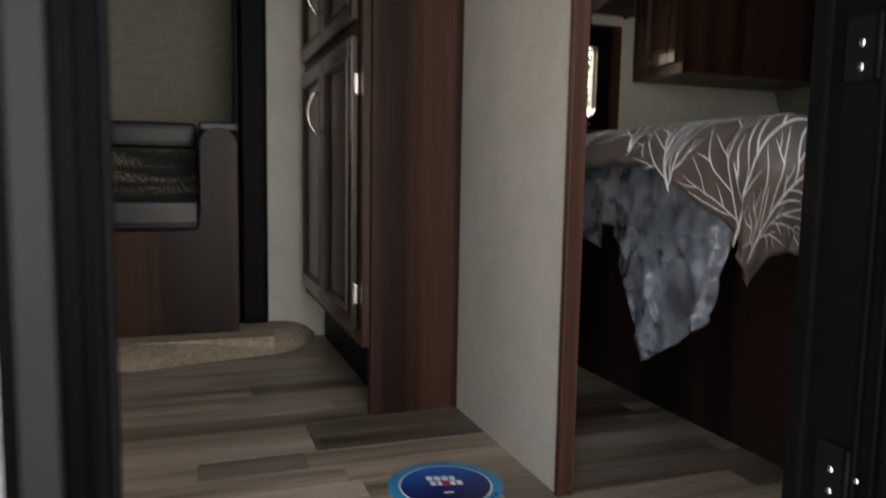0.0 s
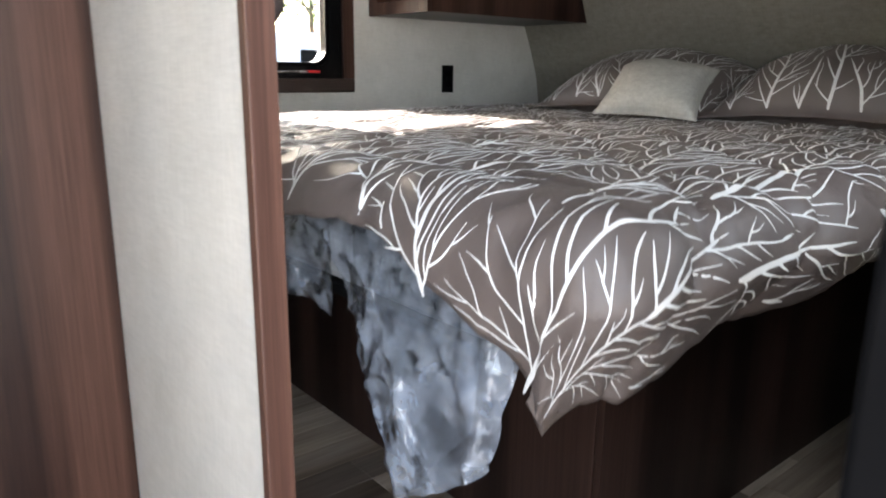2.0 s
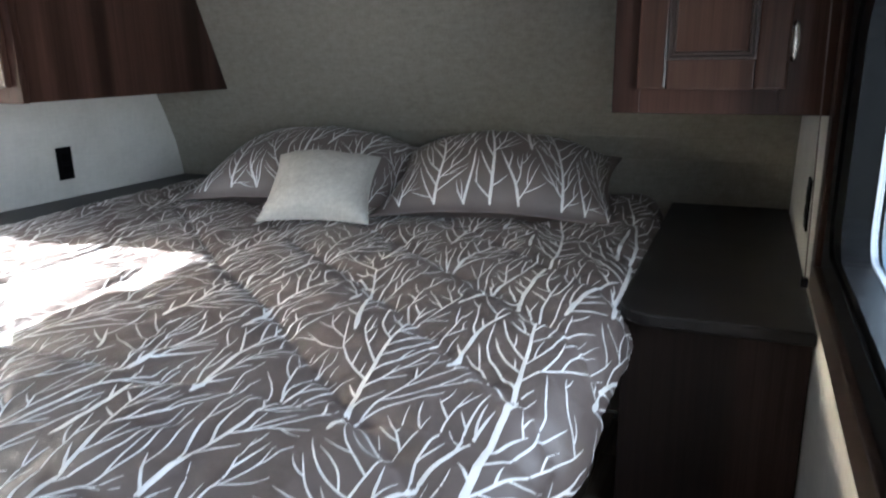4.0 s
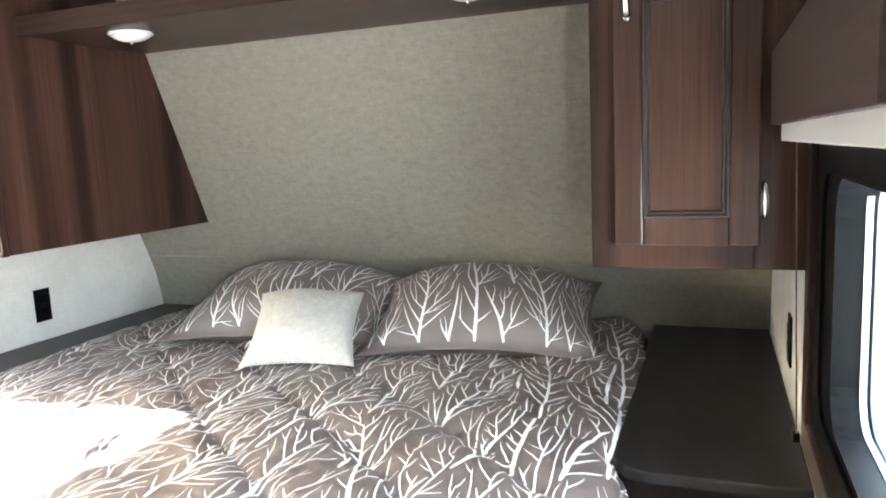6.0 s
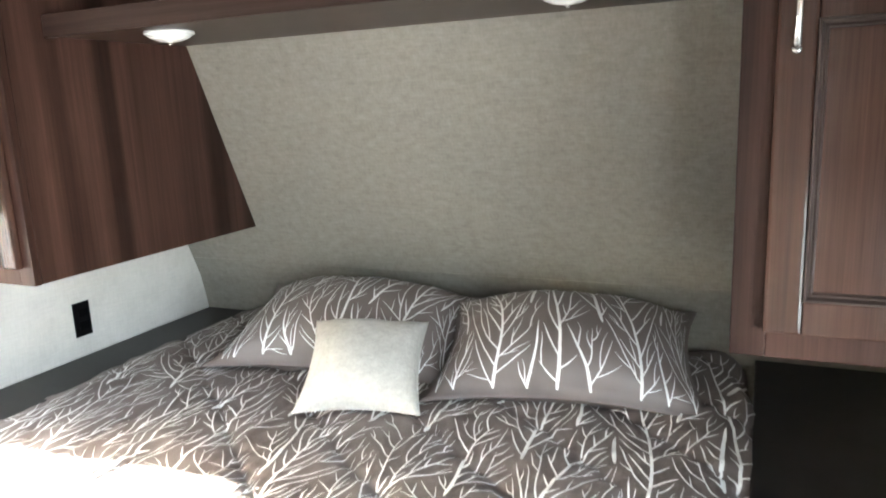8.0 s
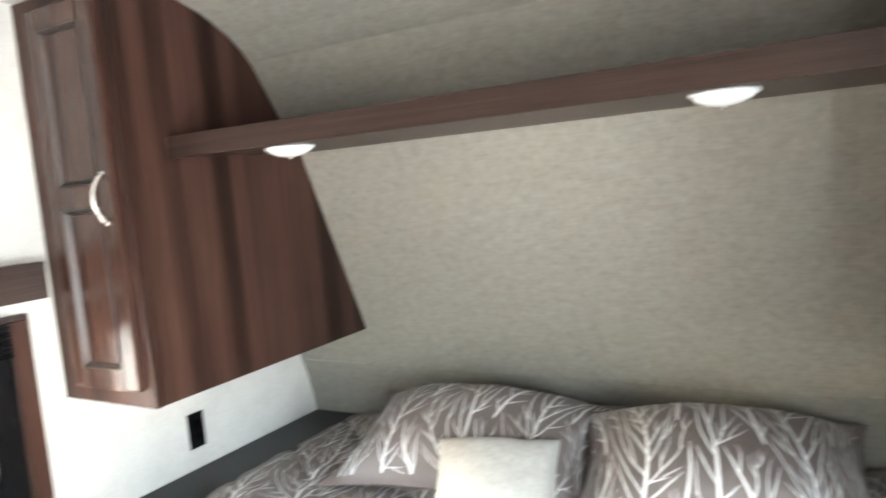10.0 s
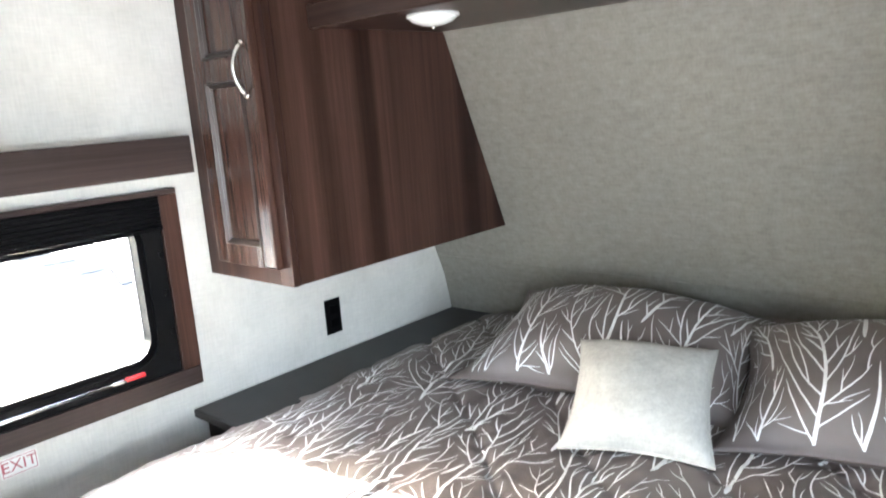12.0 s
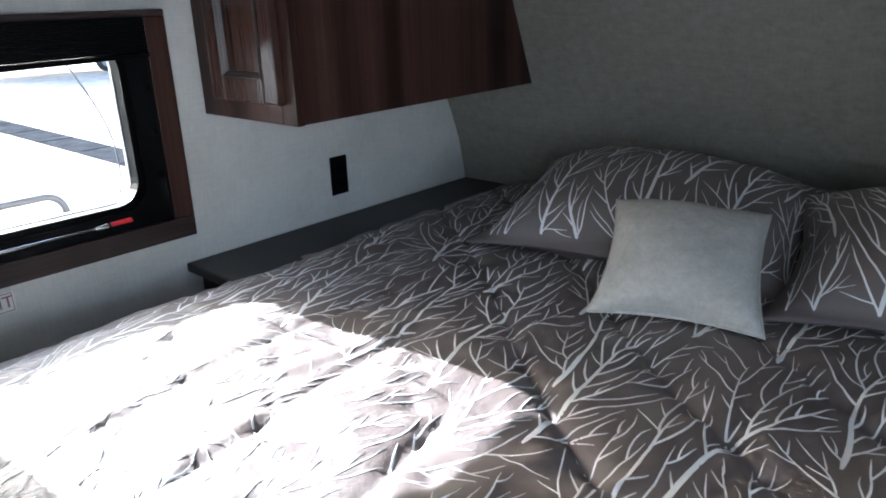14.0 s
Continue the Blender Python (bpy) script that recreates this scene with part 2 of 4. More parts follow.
def film_plastic():
    """Thin clear packing film: see-through, a little milky, with sharp glints along its creases."""
    m, n, l, b = mat("clear_packing_film", 0.1)
    b.inputs["Base Color"].default_value = (0.66, 0.74, 0.88, 1)
    b.inputs["Specular IOR Level"].default_value = 1.0
    v = texture_coords(n, l, (1, 1, 1))
    cloud, bend = noise_tex(n, l, v, 11, 3), noise_tex(n, l, v, 6, 3)
    warp = n.new("ShaderNodeVectorMath")
    warp.operation = "MULTIPLY_ADD"
    warp.inputs[1].default_value = (0.2, 0.2, 0.2)
    l.new(bend.outputs["Color"], warp.inputs[0])
    l.new(v.outputs[0], warp.inputs[2])
    facets = []
    for size in (13, 45):
        cells = n.new("ShaderNodeTexVoronoi")
        cells.inputs["Scale"].default_value = size
        l.new(warp.outputs[0], cells.inputs["Vector"])
        lean, from_mid, tilt = (n.new("ShaderNodeVectorMath") for _ in range(3))
        lean.operation, from_mid.operation, tilt.operation = "SUBTRACT", "SUBTRACT", "DOT_PRODUCT"
        lean.inputs[1].default_value = (0.5, 0.5, 0.5)
        l.new(cells.outputs["Color"], lean.inputs[0])
        l.new(warp.outputs[0], from_mid.inputs[0])
        l.new(cells.outputs["Position"], from_mid.inputs[1])
        l.new(lean.outputs[0], tilt.inputs[0])
        l.new(from_mid.outputs[0], tilt.inputs[1])
        facets.append(tilt.outputs["Value"])
    folds = mixed(n, l, facets[0], facets[1], 0.4)
    clear = n.new("ShaderNodeBsdfTransparent")
    clear.inputs[0].default_value = (0.93, 0.95, 0.98, 1)
    mix = n.new("ShaderNodeMixShader")
    r = ramp(n, l, cloud.outputs[0], [(0.35, (0.1, 0.1, 0.1)), (0.65, (0.36, 0.36, 0.36))])
    l.new(r.outputs[0], mix.inputs[0])
    l.new(clear.outputs[0], mix.inputs[1])
    l.new(b.outputs[0], mix.inputs[2])
    shine = n.new("ShaderNodeBsdfGlossy")
    shine.inputs["Roughness"].default_value = 0.07
    mix2 = n.new("ShaderNodeMixShader")
    fres = n.new("ShaderNodeFresnel")
    fres.inputs[0].default_value = 1.4
    l.new(fres.outputs[0], mix2.inputs[0])
    l.new(mix.outputs[0], mix2.inputs[1])
    l.new(shine.outputs[0], mix2.inputs[2])
    l.new(mix2.outputs[0], n["Material Output"].inputs[0])
    bp = n.new("ShaderNodeBump")
    bp.inputs["Strength"].default_value, bp.inputs["Distance"].default_value = 1.0, 1.1
    l.new(folds, bp.inputs["Height"])
    for s in (b.inputs["Normal"], shine.inputs["Normal"], fres.inputs["Normal"]):
        l.new(bp.outputs[0], s)
    return m


FILM = film_plastic()


# ---- mesh helpers ----
def mesh_of(bm, name, material, smooth=False):
    me = bpy.data.meshes.new(name)
    bm.normal_update()
    bm.to_mesh(me)
    bm.free()
    if material:
        me.materials.append(material)
    if smooth:
        for p in me.polygons:
            p.use_smooth = True
    return me


def part(name, bm, material, parent=None, label="", smooth=False):
    ob = new(name, mesh_of(bm, name, material, smooth))
    if parent:
        ob.parent = parent
        if parent.type == "EMPTY" and not parent.get("local"):
            ob.matrix_parent_inverse = Matrix.Translation(-parent.location)
    if label:
        ob["label"] = label
    return ob


def thing(name, at, label, category, group="", local=False):
    """An Empty at the base of a thing; its parts are given in world places, or in its own if local."""
    ob = new(name)
    if local:
        ob["local"] = 1
    ob.location = at
    ob.empty_display_size = 0.05
    bpy.context.view_layer.update()
    return tagged(ob, label, category, group)


def box(x0, x1, y0, y1, z0, z1, bevel=0.0, bm=None, seg=2):
    made = bm or bmesh.new()
    sub = bmesh.new()
    bmesh.ops.create_cube(sub, size=1)
    for v in sub.verts:
        v.co = Vector(((x0 + x1) / 2 + v.co.x * (x1 - x0), (y0 + y1) / 2 + v.co.y * (y1 - y0), (z0 + z1) / 2 + v.co.z * (z1 - z0)))
    if bevel:
        bmesh.ops.bevel(sub, geom=sub.edges[:], offset=bevel, segments=seg, affect="EDGES", profile=0.6)
    join(made, sub)
    return made


def join(made, sub, m=None):
    if m is not None:
        sub.transform(m)
    me = bpy.data.meshes.new("tmp")
    sub.to_mesh(me)
    sub.free()
    made.from_mesh(me)
    bpy.data.meshes.remove(me)


def prism(outline, axis, lo, hi, holes=()):
    """A flat outline pushed along an axis. The outline gives the two other coordinates, in x, y, z order. Holes are cut through."""
    bm = bmesh.new()
    other = [k for k in range(3) if k != axis]
    edges = []
    for ring in (outline, *holes):
        vs = []
        for a, b in ring:
            co = [0.0, 0.0, 0.0]
            co[other[0]], co[other[1]], co[axis] = a, b, lo
            vs.append(bm.verts.new(co))
        edges += [bm.edges.new((vs[i], vs[(i + 1) % len(vs)])) for i in range(len(vs))]
    bmesh.ops.triangle_fill(bm, use_beauty=True, edges=edges)
    out = bmesh.ops.extrude_face_region(bm, geom=bm.faces[:])
    d = Vector((0, 0, 0))
    d[axis] = hi - lo
    bmesh.ops.translate(bm, vec=d, verts=[v for v in out["geom"] if isinstance(v, bmesh.types.BMVert)])
    bmesh.ops.recalc_face_normals(bm, faces=bm.faces[:])
    return bm


def rect(a0, a1, b0, b1):
    return [(a0, b0), (a1, b0), (a1, b1), (a0, b1)]


def round_rect(a0, a1, b0, b1, r, n=6):
    pts = []
    for ca, cb, s in ((a1 - r, b1 - r, 0), (a0 + r, b1 - r, 90), (a0 + r, b0 + r, 180), (a1 - r, b0 + r, 270)):
        for k in range(n + 1):
            t = radians(s + 90 * k / n)
            pts.append((ca + r * math.cos(t), cb + r * math.sin(t)))
    return pts


def tube(points, radius, n=8, bm=None):
    """A round bar through the points; radius may be a list."""
    bm = bm or bmesh.new()
    pts = [Vector(p) for p in points]
    rings = []
    for i, p in enumerate(pts):
        d = (pts[min(i + 1, len(pts) - 1)] - pts[max(i - 1, 0)]).normalized()
        side = d.cross(Vector((0.31, 0.17, 0.93))).normalized()
        up = d.cross(side)
        r = radius[i] if isinstance(radius, (list, tuple)) else radius
        rings.append([bm.verts.new(p + side * r * math.cos(2 * math.pi * k / n) + up * r * math.sin(2 * math.pi * k / n)) for k in range(n)])
    for a, b in zip(rings, rings[1:]):
        for k in range(n):
            bm.faces.new((a[k], a[(k + 1) % n], b[(k + 1) % n], b[k]))
    bm.faces.new(rings[0][::-1])
    bm.faces.new(rings[-1])
    return bm


def lathe(profile, n=24, m=None):
    """Turns (radius, height) pairs round z."""
    bm = bmesh.new()
    rings = [[bm.verts.new((r * math.cos(2 * math.pi * k / n), r * math.sin(2 * math.pi * k / n), z)) for k in range(n)] for r, z in profile]
    for a, b in zip(rings, rings[1:]):
        for k in range(n):
            bm.faces.new((a[k], a[(k + 1) % n], b[(k + 1) % n], b[k]))
    bm.faces.new(rings[0][::-1])
    bm.faces.new(rings[-1])
    if m is not None:
        bm.transform(m)
    bmesh.ops.recalc_face_normals(bm, faces=bm.faces[:])
    return bm


def structure(name, bm, material, label="", smooth=False):
    ob = part(name, bm, material, None, "", smooth)
    return tagged(ob, label, name.split("_")[0], "", "structure")


# ---- the plan ----
FAR, NEAR, FLOOR, CEILING = 2.92, 0.607, 0.0, 2.13
WIN_X0, WIN_X1, WIN_Z0, WIN_Z1 = 1.37, 1.985, 0.915, 1.315
BASE_Z = -0.72


def front_profile(z):
    """How far forward the curved front wall stands at height z."""
    keys = [(0.0, 3.13), (0.77, 3.112), (0.91, 3.083), (1.04, 3.033), (1.123, 2.995), (1.71, 2.757), (1.817, 2.68), (1.98, 2.582), (2.04, 2.508), (2.107, 2.369), (2.13, 2.27)]
    for (za, xa), (zb, xb) in zip(keys, keys[1:]):
        if z <= zb:
            return xa + (xb - xa) * (z - za) / (zb - za)
    return keys[-1][1]


structure("ground", prism(rect(-60, 60, -60, 60), 2, BASE_Z - 0.1, BASE_Z), ASPHALT, "pale grey gravel lot around the trailer")
structure("floor", prism(rect(-1.6, 3.15, 0.55, 2.97), 2, -0.08, -0.006), BLACK, "trailer floor of weathered grey-brown planks")
structure("ceiling", prism(rect(-1.6, 2.4, 0.55, 3.0), 2, CEILING, CEILING + 0.06), CEIL, "plain white trailer ceiling")
door_hole = rect(0.085, 0.846, -0.06, 1.86)
win_hole = round_rect(WIN_X0, WIN_X1, WIN_Z0, WIN_Z1, 0.05)
structure("wall_near", prism(rect(-1.6, 3.14, -0.3, CEILING + 0.05), 1, 0.555, NEAR, [door_hole, win_hole]), WALL, "off-white linen-look wall with a doorway and a window")
structure("siding", prism(rect(-1.6, 3.14, -0.35, CEILING + 0.08), 1, 0.535, 0.552, [rect(0.085, 0.846, -0.055, 1.86), win_hole]), SIDING, "white fibreglass outside of the trailer")
structure("wall_far", prism(rect(0.475, 3.14, -0.05, CEILING + 0.05), 1, FAR, FAR + 0.05, [win_hole]), WALL, "off-white linen-look wall with a dark framed window")
prof = [(front_profile(k * 2.13 / 40), k * 2.13 / 40) for k in range(41)]
structure("wall_front", prism(prof + [(x + 0.05, z) for x, z in prof[::-1]], 1, NEAR, FAR), HEAD, "taupe linen-look wall curving forward into the ceiling")
structure("wall_rear", prism(rect(0.5, 3.7, -0.3, 2.2), 0, -1.65, -1.6), WALL, "plain off-white end wall")
structure("slide_wall", prism(rect(-1.6, 0.6, 0.0, 2.0), 1, 3.55, 3.6, [round_rect(-1.2, -0.515, 0.9, 1.5, 0.05)]), HEAD, "taupe slide-out wall with a window")
structure("slide_floor", prism(rect(-1.6, 0.47, 2.66, 3.55), 2, -0.05, 0.066), CARPET, "raised slide-out floor with beige carpet")
structure("slide_ceiling", prism(rect(-1.6, 0.6, 2.92, 3.6), 2, 1.95, 2.0), CEIL, "white slide-out ceiling")
structure("slide_side", prism(rect(2.97, 3.55, 0.0, 2.0), 0, 0.55, 0.6), HEAD, "taupe side of the slide-out")
structure("slide_header", prism(rect(-1.6, 0.475, 1.95, 2.18), 1, FAR, FAR + 0.05), WALL, "white header above the slide-out")

structure("trim_front", box(front_profile(0.978) - 0.0022, front_profile(0.978) + 0.01, NEAR + 0.001, FAR - 0.001, 0.9765, 0.9795), HEAD, "thin taupe joint strip across the front wall")

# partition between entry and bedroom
structure("partition", prism(rect(0.9, 0.926, 1.292, 2.9), 2, 0.0, CEILING), WALL_DIM, "white linen-look partition beside the bed")
structure("partition_trim", box(0.895, 0.932, 1.274, 1.292, 0, CEILING, 0.003), TRIM_WOOD, "dark brown wood edge strip of the partition")


# ---- door frame ----
def door_frame():
    f = thing("door_frame", (0.47, 0.56, 0), "black aluminium entry door frame with ridged jambs", "door frame")
    for name, x, s in (("jamb", 0.823, 1), ("jamb", 0.108, -1)):
        def span(a, c):
            return min(x + a * s, x + c * s), max(x + a * s, x + c * s)
        bm = box(*span(0, 0.05), 0.5, 0.612, -0.06, 1.88, 0.004)
        box(*span(-0.01, 0.02), 0.592, 0.616, -0.06, 1.88, 0.004, bm)
        box(*span(-0.007, 0.02), 0.526, 0.532, -0.06, 1.88, 0.002, bm)
        box(*span(-0.005, 0.02), 0.508, 0.514, -0.06, 1.88, 0.002, bm)
        j = part(name, bm, BLACK_GLOSS, f)
        part("flange", box(*span(0.014, 0.037), 0.488, 0.499, -0.06, 1.88, 0.003), DARK_GREY, f, "dark grey outer flange")
        if s > 0:
            for z in (0.352, 0.8):
                part("hinge_plate", box(x - 0.004, x + 0.01, 0.538, 0.578, z - 0.026, z + 0.04, 0.0015), BLACK, j, "black screen door hinge plate")
                part("hinge_knuckle", tube([(x - 0.004, 0.537, z - 0.026), (x - 0.004, 0.537, z + 0.04)], 0.0045), BLACK_GLOSS, j, "hinge knuckle", True)
                part("pin", lathe([(0.004, 0), (0.0035, 0.002), (0.002, 0.003)], 12, Matrix.Translation((x - 0.004, 0.525, z + 0.012)) @ Matrix.Rotation(radians(-90), 4, "Y")), NICKEL, j, "bright pin", True)
                for dz in (-0.012, 0.012):
                    part("screw", lathe([(0.0045, 0), (0.004, 0.002), (0.002, 0.003)], 12, Matrix.Translation((x - 0.004, 0.557, z + dz)) @ Matrix.Rotation(radians(-90), 4, "Y")), NICKEL, j, "bright screw head", True)
    part("head", box(0.06, 0.86, 0.5, 0.612, 1.86, 1.9, 0.004), BLACK_GLOSS, f)
    part("sill", box(0.06, 0.86, 0.5, 0.62, -0.075, -0.012, 0.004), ALU, f, "grey aluminium door sill")


door_frame()


# ---- windows ----
def window(name, wall_y, into, fitted=True):
    """A trailer window in the wall at wall_y; into is +1 or -1, the way into the room; fitted: with blind and latch."""
    w = thing(name, ((WIN_X0 + WIN_X1) / 2, wall_y, WIN_Z0), "black framed trailer window with a wood surround and pleated blind", "window")
    w["kind"] = "structure"
    x0, x1, z0, z1 = WIN_X0 - 0.085, WIN_X1 + 0.085, 0.839, 1.362

    def y(d):
        return wall_y + into * d

    def slab(outline, d0, d1, holes=()):
        return prism(outline, 1, min(y(d0), y(d1)), max(y(d0), y(d1)), holes)
    # wood surround: two stiles and two rails
    t, tt = 0.05, 0.014
    for nm, a in (("surround_rail", (x0, x1, z0, z0 + t)), ("surround_rail", (x0, x1, z1 - tt, z1)), ("surround_stile", (x0, x0 + t, z0 + t, z1 - tt)), ("surround_stile", (x1 - t, x1, z0 + t, z1 - tt))):
        part(nm, box(a[0], a[1], min(y(0), y(0.022)), max(y(0), y(0.022)), a[2], a[3], 0.003), WOOD_X if "rail" in nm else WOOD_V, w)
    fr = part("window_frame", slab(rect(x0 + t, x1 - t, z0 + t, z1 - tt), 0.0, 0.012, [round_rect(WIN_X0 + 0.014, WIN_X1 - 0.014, WIN_Z0 + 0.016, WIN_Z1 - 0.014, 0.06)]), BLACK, w)
    part("gasket", slab(round_rect(WIN_X0 + 0.004, WIN_X1 - 0.004, WIN_Z0 + 0.004, WIN_Z1 - 0.004, 0.06), -0.045, 0.006, [round_rect(WIN_X0 + 0.03, WIN_X1 - (0.03 if fitted else 0.1), WIN_Z0 + 0.03, WIN_Z1 - 0.02, 0.055)]), BLACK_GLOSS, fr)
    bx = 0.0 if fitted else 0.07
    part("bright_bead", slab(round_rect(WIN_X0 + 0.026, WIN_X1 - 0.026 - bx, WIN_Z0 + 0.026, WIN_Z1 - 0.018, 0.055), -0.04, -0.03, [round_rect(WIN_X0 + 0.032, WIN_X1 - 0.032 - bx, WIN_Z0 + 0.032, WIN_Z1 - 0.02, 0.05)]), ALU, fr)
    g = part("pane", slab(round_rect(WIN_X0 + 0.02, WIN_X1 - 0.02, WIN_Z0 + 0.02, WIN_Z1 - 0.01, 0.05), -0.038, -0.034), GLASS if fitted else TINTED, w)
    g.visible_shadow = False
    if not fitted:
        return w
    # pleated blind drawn up under the top rail
    bl = bmesh.new()

    def sag(bm):
        for v in bm.verts:
            v.co.z -= 0.012 * (x1 - t - v.co.x) / (x1 - x0 - 2 * t) * max(0.0, 1.348 - v.co.z) / 0.08
        return bm
    for k in range(13):
        box(x0 + t + 0.004, x1 - t - 0.004, min(y(0.012), y(0.03 + 0.004 * (k % 2))), max(y(0.012), y(0.03 + 0.004 * (k % 2))), 1.276 + k * 0.0055, 1.281 + k * 0.0055, 0.001, bl, 1)
    b = part("blind", sag(bl), BLACK, w, "black pleated blind drawn up")
    part("blind_rail", sag(box(x0 + t + 0.004, x1 - t - 0.004, min(y(0.012), y(0.036)), max(y(0.012), y(0.036)), 1.264, 1.275, 0.002)), BLACK_GLOSS, b)
    # latch bar along the bottom
    zb = 0.912
    part("latch_bar", tube([(x0 + 0.1, y(0.02), zb), (x1 - 0.2, y(0.02), zb)], 0.005), NICKEL, w, "bright latch bar", True)
    part("latch_knob", box(x1 - 0.235, x1 - 0.205, min(y(0.012), y(0.026)), max(y(0.012), y(0.026)), zb - 0.004, zb + 0.006, 0.003), NICKEL, w)
    part("red_latch", box(x1 - 0.2, x1 - 0.15, min(y(0.012), y(0.024)), max(y(0.012), y(0.024)), zb - 0.003, zb + 0.006, 0.003), RED, w, "red emergency latch handle")
    part("latch_clip", box(x0 + 0.25, x0 + 0.29, min(y(0.012), y(0.03)), max(y(0.012), y(0.03)), zb - 0.01, zb + 0.01, 0.003), NICKEL, w)
    for z in (1.0, 1.1, 1.2):
        part("frame_clip", box(x1 - t - 0.016, x1 - t - 0.006, min(y(0.012), y(0.018)), max(y(0.012), y(0.018)), z - 0.008, z + 0.008, 0.002), BLACK_GLOSS, fr)
    return w


window("window_1", FAR, -1)
window("window_2", NEAR, 1, False)


def valance(wall_y, into, z0=1.397, liner=False):
    v = thing("valance", (1.68, wall_y, 1.4), "dark wood window valance board on the wall", "valance", "window valances")
    f = wall_y + into * 0.075
    part("face", box(1.26, 2.1, min(f, f - into * 0.014), max(f, f - into * 0.014), z0, 1.489, 0.003), WOOD_X, v)
    if liner:
        part("liner", box(1.29, 2.098, min(f - into * 0.016, f - into * 0.03), max(f - into * 0.016, f - into * 0.03), z0 - 0.026, z0 + 0.05, 0.002), LAMP_WHITE, v, "white lower liner board")
    part("top", box(1.262, 2.086, min(wall_y, f - into * 0.015), max(wall_y, f - into * 0.015), 1.472, 1.486, 0.001), WOOD_X, v)
    for x in (1.262, 2.086):
        part("end", box(x, x + 0.012, min(wall_y, f - into * 0.015), max(wall_y, f - into * 0.015), 1.4, 1.47, 0.001), WOOD_X, v)


valance(FAR, -1)
valance(NEAR, 1, 1.37, True)


# ---- bedroom cabinets ----
def panel_door(name, parent, x, y0, y1, z0, z1, flip=1, rail=0.052, label="", mid=0.0):
    """A raised-panel door in the plane x, facing -x."""
    d = 0.02
    door = part(name, box(x - 0.011, x - 0.001, y0 + rail - 0.002, y1 - rail + 0.002, z0 + rail - 0.002, z1 - rail + 0.002), DOOR_WOOD, parent, label)
    for a in ((y0, y0 + rail, z0, z1), (y1 - rail, y1, z0, z1)):
        part("stile", box(x - d, x, a[0], a[1], a[2], a[3], 0.005), DOOR_WOOD, door)
    for a in ((z0, z0 + rail), (z1 - rail, z1)) + (((mid - 0.028, mid + 0.028),) if mid else ()):
        part("rail", box(x - d, x, y0 + rail, y1 - rail, a[0], a[1], 0.003), DOOR_WOOD, door)
    i, q = rail, rail + 0.007
    spans = ((z0, mid - 0.028 + i), (mid + 0.028 - i, z1)) if mid else ((z0, z1),)
    for za, zb in spans:
        part("bead", moulding(y0 + i - 0.001, y1 - i + 0.001, za + i - 0.001, zb - i + 0.001, ((0.0, x - 0.012), (0.001, x - 0.023), (0.004, x - 0.024), (0.008, x - 0.016), (0.011, x - 0.0175), (0.014, x - 0.011))), BEAD, door, "door bead with its highlight in the colour")
    return door


def moulding(y0, y1, z0, z1, steps):
    """A picture-frame moulding facing -x: steps are (inset, x) from its outer to its inner edge."""
    bm = bmesh.new()
    rings = [[bm.verts.new((x, y, z)) for y, z in rect(y0 + d, y1 - d, z0 + d, z1 - d)] for d, x in steps]
    for a, c in zip(rings, rings[1:]):
        for k in range(4):
            bm.faces.new((a[k], a[(k + 1) % 4], c[(k + 1) % 4], c[k]))
    bmesh.ops.recalc_face_normals(bm, faces=bm.faces[:])
    return bm


def bow_handle(parent, x, y, z0, z1, bow=0.03):
    pts = []
    for k in range(13):
        t = k / 12
        pts.append((x - bow * math.sin(math.pi * t) ** 0.7 - 0.001, y, z0 + (z1 - z0) * t))
    bm = tube(pts, [0.0045 + 0.0025 * abs(2 * k / 12 - 1) ** 3 for k in range(13)], 10)
    for z in (z0, z1):
        join(bm, lathe([(0.0075, -0.001), (0.0075, 0.004), (0.005, 0.008)], 12, Matrix.Translation((x, y, z)) @ Matrix.Rotation(radians(-90), 4, "Y")))
    return part("handle", bm, NICKEL, parent, "brushed nickel bow handle", True)


def butt_hinge(parent, x, y, z):
    bm = box(x - 0.006, x + 0.002, y - 0.008, y + 0.008, z - 0.028, z + 0.028, 0.002)
    join(bm, tube([(x - 0.008, y, z - 0.032), (x - 0.008, y, z + 0.032)], 0.004, 8))
    return part("hinge", bm, NICKEL, parent, "bright metal hinge")


